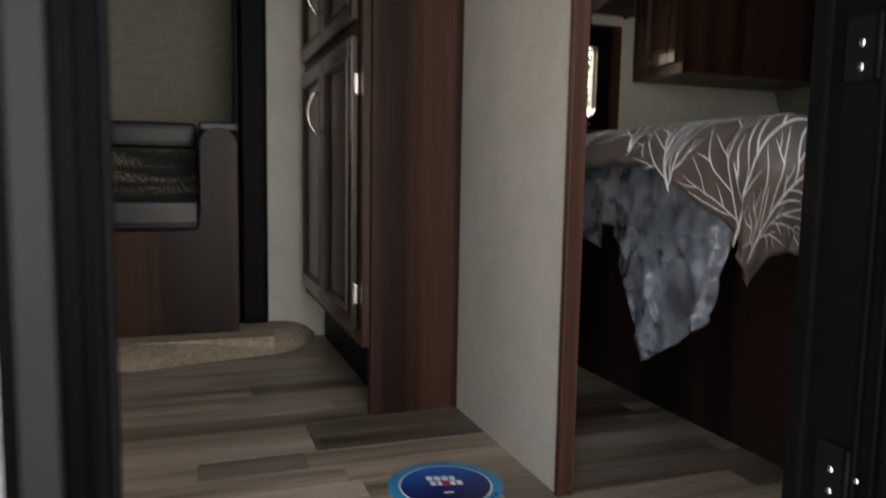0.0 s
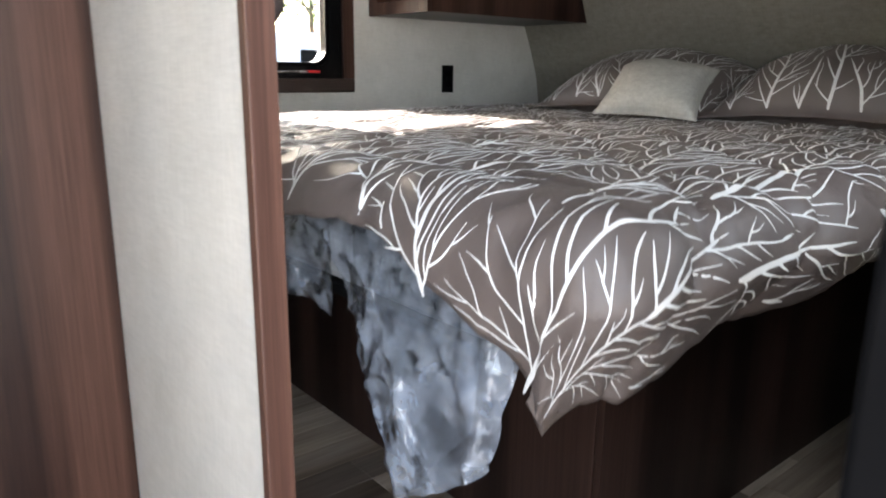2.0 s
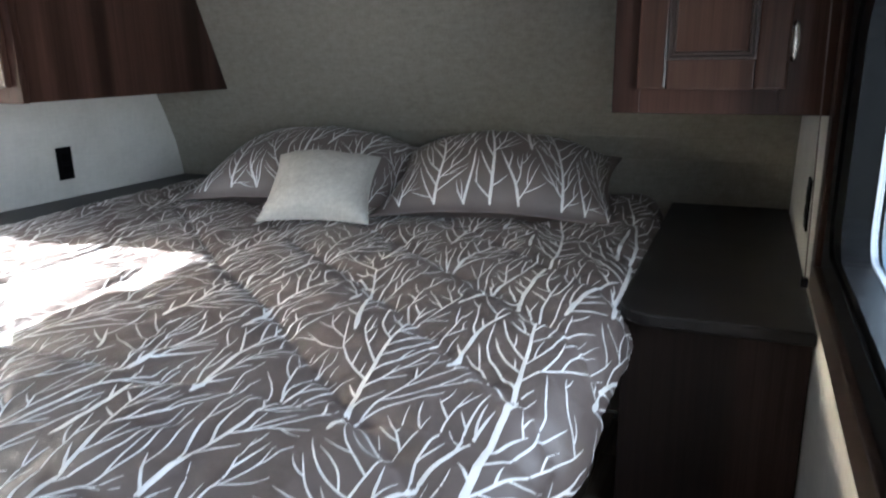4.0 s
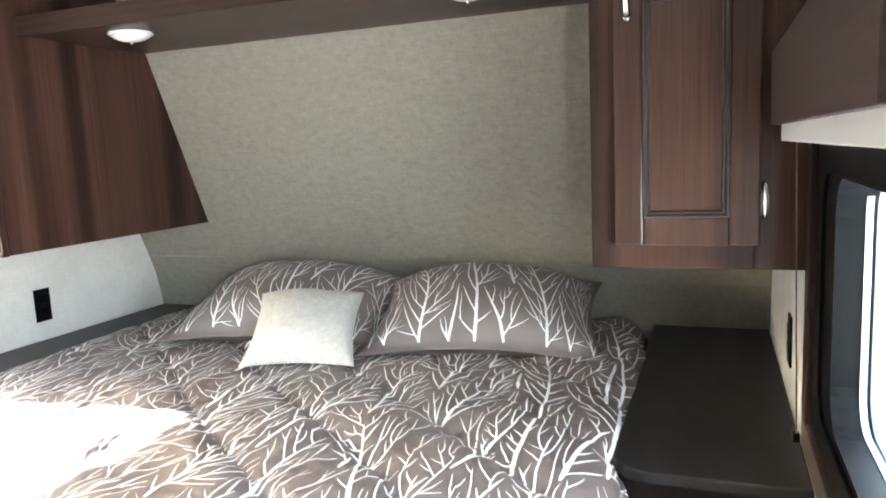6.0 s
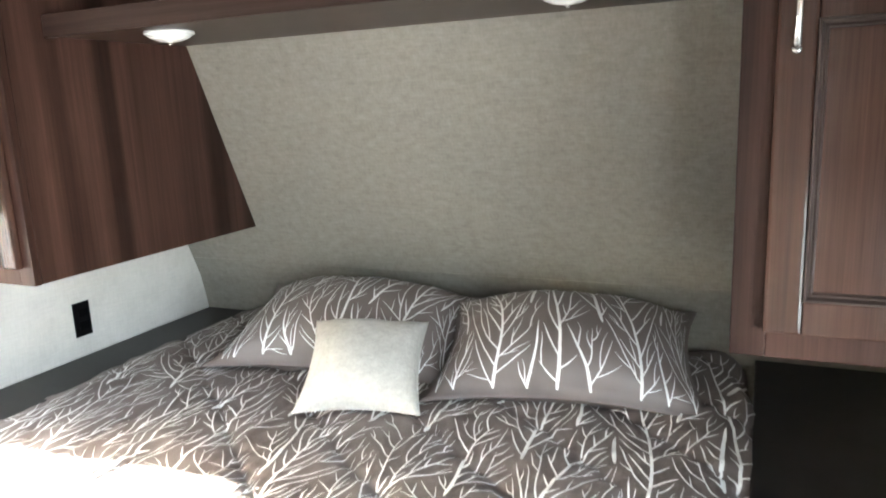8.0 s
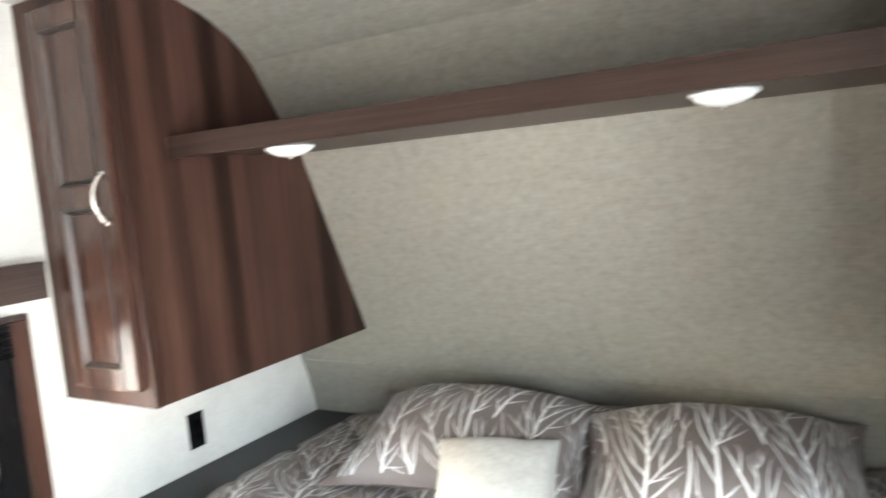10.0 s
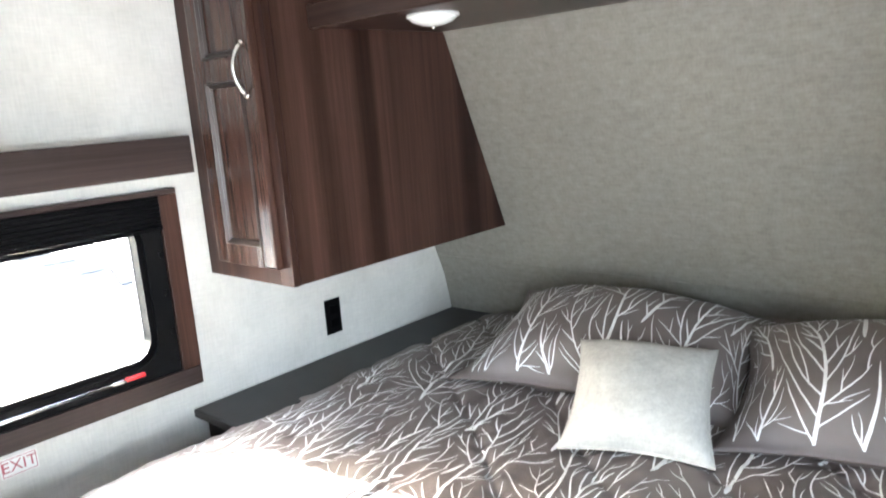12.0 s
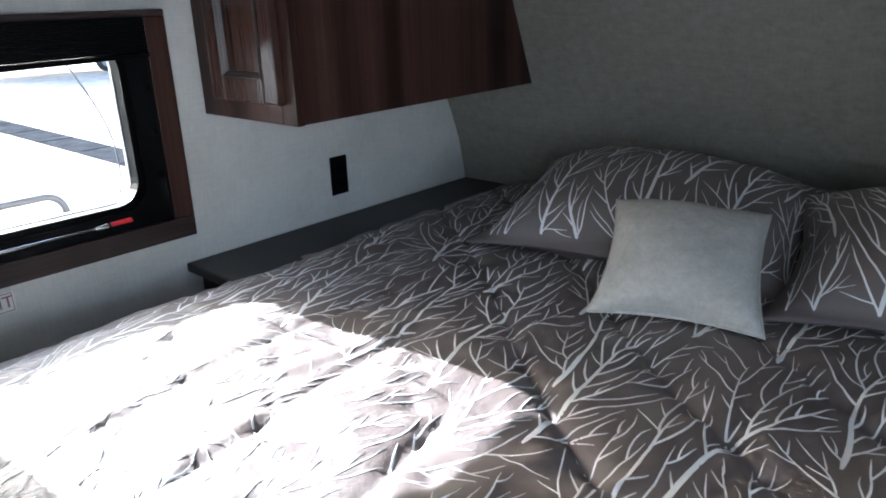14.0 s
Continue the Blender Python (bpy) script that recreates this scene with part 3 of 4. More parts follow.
def bed_cabinet(y_wall, y_in, label):
    """Hanging cabinet beside the bed, its back following the curved front wall."""
    s = 1 if y_in > y_wall else -1
    c = thing("hanging_cabinet", (2.17, (y_wall + y_in) / 2, 1.12), label, "cabinet", "cabinets beside the bed")
    zs = [1.121 + (2.128 - 1.121) * k / 24 for k in range(25)]
    outline = [(2.17, zs[0])] + [(front_profile(z) - 0.003, z) for z in zs] + [(2.17, zs[-1])]
    a, b = sorted((y_in, y_in - s * 0.016))
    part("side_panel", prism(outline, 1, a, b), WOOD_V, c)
    lo, hi = sorted((y_wall, y_in - s * 0.017))
    part("bottom", prism(rect(2.172, front_profile(1.13) - 0.006, lo + 0.001, hi), 2, 1.121, 1.137), WOOD_X, c)
    # face frame
    lo, hi = sorted((y_wall, y_in))
    fr = bmesh.new()
    fw = 0.05
    wa, wb = (fw, 0.095) if s < 0 else (0.095, fw)
    for q in ((lo, lo + wa, 1.119, 2.126), (hi - wb, hi, 1.119, 2.126), (lo + wa, hi - wb, 1.119, 1.119 + fw), (lo + wa, hi - wb, 2.126 - fw, 2.126)):
        box(2.15, 2.169, q[0], q[1], q[2], q[3], 0.002, fr)
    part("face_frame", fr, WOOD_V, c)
    part("back_board", prism(rect(2.4, 2.41, lo + 0.05, hi - 0.05), 2, 1.14, 2.02), BLACK, c)
    dlo, dhi = (lo + 0.085, hi - 0.03) if s < 0 else (lo + 0.085, hi - 0.045)
    if s < 0:
        dlo, dhi = lo + 0.03, hi - 0.08
    door = panel_door("door", c, 2.149, dlo, dhi, 1.163, 2.09, mid=1.635)
    hy = dlo + 0.03 if s < 0 else dhi - 0.026
    bow_handle(door, 2.129, hy, 1.57, 1.685)
    gy = dhi + 0.004 if s < 0 else dlo - 0.006
    for z in (1.242, 1.98):
        bm = lathe([(0.013, 0.0), (0.013, 0.003), (0.009, 0.006), (0.003, 0.007)], 16)
        bm.transform(Matrix.Translation((2.146, gy, z)) @ Matrix.Rotation(radians(-90), 4, "Y") @ Matrix.Diagonal((2.6, 0.6, 1, 1)))
        part("hinge", bm, NICKEL, c, "oval nickel hinge cover", True)
    return c


bed_cabinet(FAR, 2.557, "dark walnut hanging cabinet with panelled door beside the window")
bed_cabinet(NEAR, 0.985, "dark walnut hanging cabinet with panelled door over the nightstand")

# shelf bridging the two cabinets
shelf = thing("bridge_shelf", (2.5, 1.77, 1.711), "dark walnut shelf bridging the cabinets above the bed", "shelf")
part("fascia", box(2.272, 2.29, 0.986, 2.556, 1.711, 1.765, 0.003), WOOD_Y, shelf)
part("board", prism([(2.291, 1.716), (front_profile(1.716) - 0.004, 1.716), (front_profile(1.733) - 0.004, 1.733), (2.291, 1.733)], 1, 0.986, 2.556), WOOD_Y, shelf)


def puck_lamp(x, y, z):
    p = thing("puck_lamp", (x, y, z), "round white reading light under the shelf, switched off", "lamp", "lights under the shelf", True)
    m = pose(0, 0, 0)
    part("base", lathe([(0.058, 0.0), (0.06, -0.006), (0.055, -0.009)], 28, m), LAMP_WHITE, p, "white rim", True)
    part("lens", lathe([(0.054, -0.0085), (0.046, -0.016), (0.028, -0.023), (0.01, -0.026), (0.004, -0.026)], 28, m), LAMP_WHITE, p, "frosted dome", True)
    part("tip", lathe([(0.005, -0.0255), (0.006, -0.029), (0.003, -0.033)], 12, m), NICKEL, p, "metal finial", True)


puck_lamp(2.41, 2.29, 1.7155)
puck_lamp(2.41, 1.3, 1.7155)


# ---- nightstands ----
def worktop(x0, x1, y0, y1, z0, z1, r, corner):
    """A laminate top with an eased edge; its front corner at y1 is rounded if asked for."""
    pts = [(x1, y0), (x1, y1)]
    if corner:
        pts += [(x0 + r - r * math.sin(radians(k * 9)), y1 - r + r * math.cos(radians(k * 9))) for k in range(11)]
    else:
        pts.append((x0, y1))
    pts.append((x0, y0))
    bm = prism(pts, 2, z0, z1)
    rim = [e for e in bm.edges if len(e.link_faces) == 2 and abs(e.verts[0].co.z - e.verts[1].co.z) < 1e-6 and abs(e.link_faces[0].normal.z - e.link_faces[1].normal.z) > 0.5]
    bmesh.ops.bevel(bm, geom=rim, offset=0.006, segments=3, affect="EDGES", profile=0.6)
    return bm


def nightstand(y0, y1, label, corner=False):
    n = thing("nightstand", (2.5, (y0 + y1) / 2, 0), label, "nightstand", "nightstands at the bed head")
    xb = front_profile(0.77) - 0.004
    part("body", box(2.075, xb, y0, y1 - (0.012 if corner else 0), 0.13, 0.742, 0.002), BASE_WOOD, n)
    part("plinth", box(2.28, xb, y0 + 0.002, y1 - 0.014, 0, 0.129), BLACK, n)
    part("top", worktop(2.04, xb + 0.003, y0, y1, 0.743, 0.768, 0.075, corner), NIGHT_TOP, n, "charcoal laminate top with rounded edge")
    return n


nightstand(NEAR + 0.002, 0.945, "dark nightstand with charcoal top beside the bed", True)
nightstand(2.7, FAR - 0.002, "narrow charcoal-topped ledge cabinet between bed and wall")


def outlet(x, wall_y, into, z):
    o = thing("outlet", (x, wall_y, z), "black wall outlet plate", "outlet", "outlets by the bed")
    f = wall_y + into * 0.005
    part("plate", box(x - 0.034, x + 0.027, min(wall_y, f), max(wall_y, f), z - 0.056, z + 0.056, 0.002), BLACK, o)
    g = f + into * 0.002
    for dz in (-0.021, 0.021):
        part("socket", box(x - 0.017, x + 0.017, min(f, g), max(f, g), z + dz - 0.014, z + dz + 0.014, 0.001), BLACK_GLOSS, o)


outlet(2.547, FAR, -1, 0.888)
outlet(2.5, NEAR, 1, 0.902)
# wall seam, and the taut blind cord by the near window
part_seam = part("wall_seam", box(2.198, 2.203, NEAR, NEAR + 0.002, 0.77, 1.12), WALL, None)
tagged(part_seam, "thin upright joint strip on the white wall", "trim", "", "structure")

ct = thing("cord", (2.07, NEAR + 0.03, 0.84), "thin taut blind cord from the valance to the window surround", "cord")
part("string", tube([(2.06, NEAR + 0.04, 1.4), (2.07, NEAR + 0.034, 1.1), (2.075, NEAR + 0.028, 0.852)], 0.0013, 6), CURTAIN, ct, "", True)
part("clip", box(2.067, 2.083, NEAR + 0.0225, NEAR + 0.034, 0.838, 0.854, 0.002), BLACK, ct, "small black cord clip")

# exit sticker
st = thing("exit_sticker", (1.615, FAR, 0.8), "white sticker with red EXIT lettering on the wall", "sign")
part("sheet", box(1.577, 1.655, FAR - 0.0012, FAR - 0.0002, 0.778, 0.823), LAMP_WHITE, st)


def words(text, size, m, material, parent, name="lettering", spacing=1.0):
    cu = bpy.data.curves.new(name, "FONT")
    cu.body, cu.size, cu.align_x, cu.align_y, cu.extrude = text, size, "CENTER", "CENTER", 0.0002
    cu.space_character = spacing
    ob = bpy.data.objects.new("tmp", cu)
    scene.collection.objects.link(ob)
    bpy.context.view_layer.update()
    me = bpy.data.meshes.new_from_object(ob.evaluated_get(bpy.context.evaluated_depsgraph_get()))
    bpy.data.objects.remove(ob)
    me.transform(m)
    me.materials.clear()
    me.materials.append(material)
    out = new(name, me)
    out.parent = parent
    out.matrix_parent_inverse = Matrix.Translation(-parent.location)
    return out


words("EXIT", 0.036, pose(1.616, FAR - 0.0016, 0.8005, 90, 0, 0), INK, st)
bd = bmesh.new()
for q in ((1.58, 1.652, 0.819, 0.8205), (1.58, 1.652, 0.7805, 0.782), (1.58, 1.5815, 0.782, 0.819), (1.6505, 1.652, 0.782, 0.819)):
    box(q[0], q[1], FAR - 0.0018, FAR - 0.0012, q[2], q[3], 0, bd)
part("border", bd, INK, st)

# ---- bed ----
BED_X0, BED_Z = 1.14, 0.772
base = thing("bed_base", (2.2, 1.95, 0), "dark walnut bed base cabinet with an overhanging platform", "bed base")
part("side_board", box(1.48, 3.04, 1.21, 1.225, 0, 0.525, 0.002), BASE_WOOD, base)
part("foot_board", box(1.478, 1.493, 1.226, 2.69, 0, 0.525, 0.002), BASE_WOOD, base)
part("platform", box(1.2, 3.05, 1.215, 2.69, 0.526, 0.545, 0.003), BLACK, base)
mt = thing("mattress", (2.1, 1.87, 0.546), "grey mattress in clear film on the bed base", "mattress")
part("core", box(1.2, 3.05, 1.2, 2.685, 0.546, 0.745, 0.04, None, 4), MATTRESS, mt, "", True)


def ease(t):
    t = max(0.0, min(1.0, t))
    return t * t * (3 - 2 * t)


def quilt_relief(a, b):
    """Height of puffs and wrinkles of the quilt at the flat place (a, b): slanting stitched channels, soft cross folds near the foot."""
    w = 0.05 * noise.noise(Vector((a * 1.6, b * 1.6, 3.0)))
    s = (b - 1.2 * a + 0.6 + w) / 0.325
    off = abs(s - round(s)) * 0.325 / 1.56
    puff = 0.016 * (1 - math.exp(-off / 0.018)) - 0.002
    near = math.exp(-((off / 0.03) ** 2))
    far_side = ease((b - 1.2 * a + 0.42) / 0.1)
    puff = puff * (1 - 0.75 * far_side) + 0.012 * far_side
    for c in (1.93, 2.16, 2.36):
        g = abs(b - c - 0.06 * noise.noise(Vector((a * 2.2, c, 6.0)))) / 0.014
        puff -= 0.009 * far_side * math.exp(-g)
    for c, deep in ((1.25, 0.008), (1.5, 0.011)):
        g = (a - c - 0.05 * noise.noise(Vector((b * 1.3, c, 2.0)))) / 0.022
        puff -= deep * math.exp(-abs(g))
    soft = 0.006 * noise.noise(Vector((a * 4, b * 5, 1.0)))
    ridge = 0.006 * (1 - abs(noise.noise(Vector((a * 7 + b * 2, b * 9, 7.0))))) ** 4
    fine = 0.0016 * noise.noise(Vector((a * 36, b * 40, 9.0)))
    pull = 0.0045 * near * math.sin(70 * (a + 0.8 * b) + 5 * noise.noise(Vector((a * 3, b * 3, 5.0))))
    return puff + soft + ridge + fine + pull


def near_line(a):
    """Where the top of the quilt begins to roll over the near side."""
    return 1.012 + 0.05 * ease((a - 2.65) / 0.4)


def quilt_place(a, b, lift=0.0):
    """The quilt's flat place (a, b), laid over the bed: rolls over the foot and the near side, the corner tucked back to the mattress."""
    r = 0.085
    xe, ye = BED_X0 + 0.05, near_line(a)
    ex, ey = max(0.0, xe - a), max(0.0, ye - b)
    h = quilt_relief(a, b)
    d = math.hypot(ex, ey)
    z = BED_Z - 0.25 * max(0.0, b - 2.62) + 0.02 * max(0.0, a - 2.3)
    if d < 1e-6:
        return Vector((a, b, z + h + lift))
    n = Vector((-ex / d, -ey / d, 0))
    d2 = d * (1 - 0.7 * (ex * ey / (d * d)) ** 2)
    hang = max(0.0, d2 - r * math.pi / 2)
    t = min(d2, r * math.pi / 2) / r
    out, drop = r * math.sin(t) + 0.03 * hang, r * (1 - math.cos(t)) + 0.99 * hang
    nn = n * math.sin(t) + Vector((0, 0, math.cos(t)))
    side = ease(1.2 * ey / d)
    tx = 0.34 * hang * ease((1.4 - b) / 0.4) * ease((1.5 - a) / 0.4)
    ty = hang * (0.7 * side + 0.45 * ease((1.3 - b) / 0.35) * (1 - side))
    full = min(1, d / 0.2) ** 2
    flow = full * (0.008 * math.sin(a * 15 + b * 3) * (ey / d) ** 2 + 0.008 * math.sin(b * 17) * (ex / d) ** 2)
    flow += full * 0.012 * noise.noise(Vector((a * 5, b * 5, 4.0)))
    p = Vector((max(a, xe) + tx, max(b, ye) + ty, z - drop)) + n * (out + flow)
    return p + nn * (lift + h * (1 - 0.2 * full))


def foot_edge(b):
    """How far the quilt reaches past the foot at b: short at the far side, long at the near corner."""
    return 0.062 + 0.02 * ease((b - 1.42) / 0.3) + 0.2 * ease((1.42 - b) / 0.5) + 0.0025 * math.sin(b * 70)


def side_edge(a):
    """How far the quilt reaches past the roll of the near side at a."""
    return 0.212 + 0.085 * ease((1.42 - a) / 0.3) - 0.085 * ease((a - 1.9) / 0.25) + 0.01 * math.sin(a * 9 + 1.0) + 0.003 * math.sin(a * 61)


quilt = thing("quilt", (2.1, 1.87, BED_Z), "taupe quilted bedspread with white branch embroidery, draped over the bed foot", "quilt")
NA, NB = 190, 190
bm = bmesh.new()
grid = []
for i in range(NA + 1):
    row = []
    for j in range(NB + 1):
        u, v = i / NA, j / NB
        b = 2.73 + (0.807 - 2.73) * v
        a = 3.06 + (BED_X0 - foot_edge(b) - 3.06) * u
        b = 2.73 + (near_line(a) - side_edge(a) - 2.73) * v
        row.append(bm.verts.new(quilt_place(a, b)))
    grid.append(row)
for i in range(NA):
    for j in range(NB):
        bm.faces.new((grid[i][j], grid[i + 1][j], grid[i + 1][j + 1], grid[i][j + 1]))
bmesh.ops.recalc_face_normals(bm, faces=bm.faces[:])
if sum(f.normal.z for f in bm.faces) < 0:
    bmesh.ops.reverse_faces(bm, faces=bm.faces[:])
cover = part("cover", bm, QUILT, quilt, "", True)
sol = cover.modifiers.new("thick", "SOLIDIFY")
sol.thickness, sol.offset = 0.03, -1

rng = random.Random(5)


class Embroidery:
    """Branches that grow level by level over a flat field and keep clear of one another."""

    def __init__(self, keep, cell=0.0025):
        self.keep, self.cell, self.taken, self.lines, self.count = keep, cell, {}, [], 0

    def key(self, x, y):
        return int(x // self.cell), int(y // self.cell)

    def free(self, x, y, gap, kin):
        n = int(gap / self.cell) + 1
        i, j = self.key(x, y)
        for di in range(-n, n + 1):
            for dj in range(-n, n + 1):
                o = self.taken.get((i + di, j + dj))
                if o is not None and o not in kin:
                    return False
        return True

    def branch(self, x, y, heading, aim, length, w0, w1, gap, parent=None):
        me = self.count
        self.count += 1
        n = max(4, int(length / 0.009))
        pts = [(x, y, w0, heading)]
        wave, ph = rng.uniform(0.04, 0.17), rng.uniform(0, 6)
        for k in range(n):
            t = (k + 1) / n
            ang = heading + (aim - heading) * t ** 0.8 + wave * math.sin(ph + 6 * t) - wave * math.sin(ph) + rng.uniform(-0.05, 0.05)
            x += math.cos(ang) * length / n
            y += math.sin(ang) * length / n
            if not self.keep(x, y) or not self.free(x, y, gap, (me, parent) if k < 3 else (me,)):
                break
            pts.append((x, y, w0 + (w1 - w0) * t, ang))
        if len(pts) < 5:
            return None
        last = len(pts) - 1
        pts = [(px, py, w * (1 if k < last - 2 else (0.8, 0.55, 0.3)[k - last + 2]) * ((0.35, 0.7, 0.9)[k] if parent is None and k < 3 else 1), an) for k, (px, py, w, an) in enumerate(pts)]
        for px, py, w, an in pts:
            self.taken[self.key(px, py)] = me
        self.lines.append(pts)
        return me, pts

    def grow(self, seeds, size=1.0):
        """Seeds are (x, y, heading, length)."""
        level = []
        for x, y, h, length in seeds:
            made = self.branch(x, y, h, h + rng.uniform(-0.3, 0.3), length, 0.0095 * size, 0.0032 * size, 0.009)
            if made:
                level.append((made, length, h))
        for depth, (w0, w1, gap, step) in enumerate(((0.0043, 0.0021, 0.0052, 0.018), (0.0033, 0.0018, 0.005, 0.017), (0.0028, 0.0016, 0.005, 0.019))):
            nxt = []
            for (me, pts), length, h in level:
                d, side = 0.0, rng.choice((-1, 1))
                want = rng.uniform(0.2, 1.0) * step
                for k in range(1, len(pts) - 1):
                    d += math.hypot(pts[k][0] - pts[k - 1][0], pts[k][1] - pts[k - 1][1])
                    if d > want:
                        d, want = 0.0, rng.uniform(0.7, 1.4) * step
                        u = k / len(pts)
                        a = pts[k][3] + side * rng.uniform(0.45, 0.85)
                        aim = a - side * rng.uniform(0.2, 0.75)
                        l2 = min(0.26, length * rng.uniform(0.5, 0.85) * (1.05 - 0.5 * u))
                        made = self.branch(pts[k][0], pts[k][1], a, aim, l2, w0 * size, w1 * size, gap * size, me)
                        if made:
                            nxt.append((made, l2, h))
                        side = -side
            rng.shuffle(nxt)
            level = nxt
        return [[q[:3] for q in pts] for pts in self.lines]


def ribbons(lines, place):
    """Raised ribbons of thread along the lines."""
    bm = bmesh.new()
    for pts in lines:
        prev = None
        for k, (x, y, w) in enumerate(pts):
            x2, y2, _ = pts[min(k + 1, len(pts) - 1)]
            x1, y1, _ = pts[max(k - 1, 0)]
            d = math.hypot(x2 - x1, y2 - y1) or 1
            nx, ny = -(y2 - y1) / d * w / 2, (x2 - x1) / d * w / 2
            ring = [bm.verts.new(place(x + nx, y + ny, 0.0004)), bm.verts.new(place(x, y, 0.001)), bm.verts.new(place(x - nx, y - ny, 0.0004))]
            if prev:
                bm.faces.new((prev[0], prev[1], ring[1], ring[0]))
                bm.faces.new((prev[1], prev[2], ring[2], ring[1]))
            prev = ring
    return bm


def on_quilt(x, y):
    return BED_X0 - foot_edge(y) + 0.008 < x < 3.04 and near_line(x) - side_edge(x) + 0.012 < y < 2.7


# long trees along the near edge, rows of trees from the foot to the head, then saplings in what stays bare
seeds = [(1.36, 0.99, 0.12, 0.75), (2.0, 0.95, 0.05, 1.0), (1.93, 1.1, 0.17, 0.95)]
row, gx = 0, 1.06
while gx < 2.95:
    gy = 0.8 + 0.1 * (row % 2)
    while gy < 2.68:
        px, py = gx + rng.uniform(-0.05, 0.05), gy + rng.uniform(-0.03, 0.03)
        if row == 0:
            px = BED_X0 - foot_edge(py) + 0.014
        if on_quilt(px, py):
            seeds.append((px, py, rng.uniform(-0.25, 0.4), rng.uniform(0.26, 0.46)))
        gy += 0.2
    gx += 0.21
    row += 1
fill = []
for i in range(45):
    for j in range(45):
        px, py = 1.0 + 0.045 * i + rng.uniform(-0.03, 0.03), 0.74 + 0.045 * j + rng.uniform(-0.03, 0.03)
        if on_quilt(px, py):
            fill.append((px, py, rng.uniform(-0.4, 0.6), rng.uniform(0.1, 0.2)))
rng.shuffle(fill)
sewn = Embroidery(on_quilt)
sewn.grow(seeds, 1.0)
lines = sewn.grow(fill, 0.75)
emb = part("embroidery", ribbons(lines, quilt_place), THREAD, quilt, "white branch embroidery", True)


# ---- pillows ----
def puffed(w, h, thick, flange=0.0, sag=0.0, seed=0, nx=44, ny=34, pinch=0.06, under=0.03):
    """A pillow's upper place function over [-1, 1] squared, and its closed mesh."""
    def rim(u, v):
        k = 1 - pinch * (1 - abs(u) ** 2) * abs(v) ** 3
        q = 1 - pinch * (1 - abs(v) ** 2) * abs(u) ** 3
        return u * w / 2 * q, v * h / 2 * k

    def place(u, v, lift=0.0, up=1):
        x, y = rim(u, v)
        fu, fv = max(0.0, 1 - (abs(u) / (1 - flange)) ** 2.1), max(0.0, 1 - (abs(v) / (1 - flange * w / h)) ** 2.3)
        t = thick * (fu * fv) ** (0.62 if flange else 0.5)
        wr = 0.007 * noise.noise(Vector((x * 9 + seed, y * 9, up))) + 0.003 * noise.noise(Vector((x * 26, y * 26, seed)))
        wr += 0.004 * math.sin(24 * math.atan2(v, u)) * max(0, abs(u * v) - 0.15) * (flange > 0)
        z = up * (t * (0.97 if up > 0 else under) + 0.003) + wr * min(1, t * 30 + 0.25) + up * lift
        return Vector((x, y, z - sag * (u * u)))

    bm = bmesh.new()
    sheets = []
    for up in (1, -1):
        sheets.append([[bm.verts.new(place(-1 + 2 * i / nx, -1 + 2 * j / ny, 0, up)) for j in range(ny + 1)] for i in range(nx + 1)])
    for s, up in zip(sheets, (1, -1)):
        for i in range(nx):
            for j in range(ny):
                q = (s[i][j], s[i + 1][j], s[i + 1][j + 1], s[i][j + 1])
                bm.faces.new(q if up > 0 else q[::-1])
    ring = [(i, 0) for i in range(nx)] + [(nx, j) for j in range(ny)] + [(i, ny) for i in range(nx, 0, -1)] + [(0, j) for j in range(ny, 0, -1)]
    for p, q in zip(ring, ring[1:] + ring[:1]):
        bm.faces.new((sheets[0][p[0]][p[1]], sheets[1][p[0]][p[1]], sheets[1][q[0]][q[1]], sheets[0][q[0]][q[1]]))
    return bm, place


def pillow(at, turn, w, h, label, seed):
    p = thing("pillow", (0, 0, 0), label, "pillow", "pillows at the bed head")
    bm, place = puffed(w, h, 0.125, 0.05, 0.02, seed, pinch=0.12, under=0.75)
    part("sham", bm, QUILT, p, "", True)

    def keep(x, y):
        return abs(x) < w / 2 - 0.03 and -h / 2 + 0.032 < y < h / 2 - 0.03
    seeds = [(-w / 2 + w * (k + 0.5) / 5 + rng.uniform(-0.015, 0.015), -h / 2 + 0.036, math.pi / 2 + rng.uniform(-0.12, 0.12), h * rng.uniform(0.75, 0.95)) for k in range(5)]
    seeds += [(-w / 2 + w * (k + 1) / 5 + rng.uniform(-0.02, 0.02), -h / 2 + 0.036, math.pi / 2 + rng.uniform(-0.2, 0.2), 0.16) for k in range(4)]
    seeds += [(-w / 2 + w * (k + 1) / 5 + rng.uniform(-0.02, 0.02), -h / 2 + 0.2 + 0.05 * (k % 2), math.pi / 2 + rng.uniform(-0.3, 0.3), 0.25) for k in range(4)]
    fill = [(rng.uniform(-w / 2, w / 2), rng.uniform(-h / 2, h / 2), math.pi / 2 + rng.uniform(-0.6, 0.6), rng.uniform(0.09, 0.16)) for k in range(320)]
    sewn = Embroidery(keep)
    sewn.grow(seeds, 0.78)
    lines = sewn.grow([q for q in fill if keep(q[0], q[1])], 0.6)
    part("embroidery", ribbons(lines, lambda x, y, l: place(math.sin(2.6 * x / w) / math.sin(1.3), math.sin(2.7 * y / h) / math.sin(1.35), l)), THREAD, p, "white branch embroidery", True)
    p.matrix_world = Matrix.Translation(at) @ turn
    return p


def basis(right, up):
    r = Vector(right).normalized()
    u = Vector(up)
    u = (u - r * u.dot(r)).normalized()
    return Matrix((r, u, r.cross(u))).transposed().to_4x4()


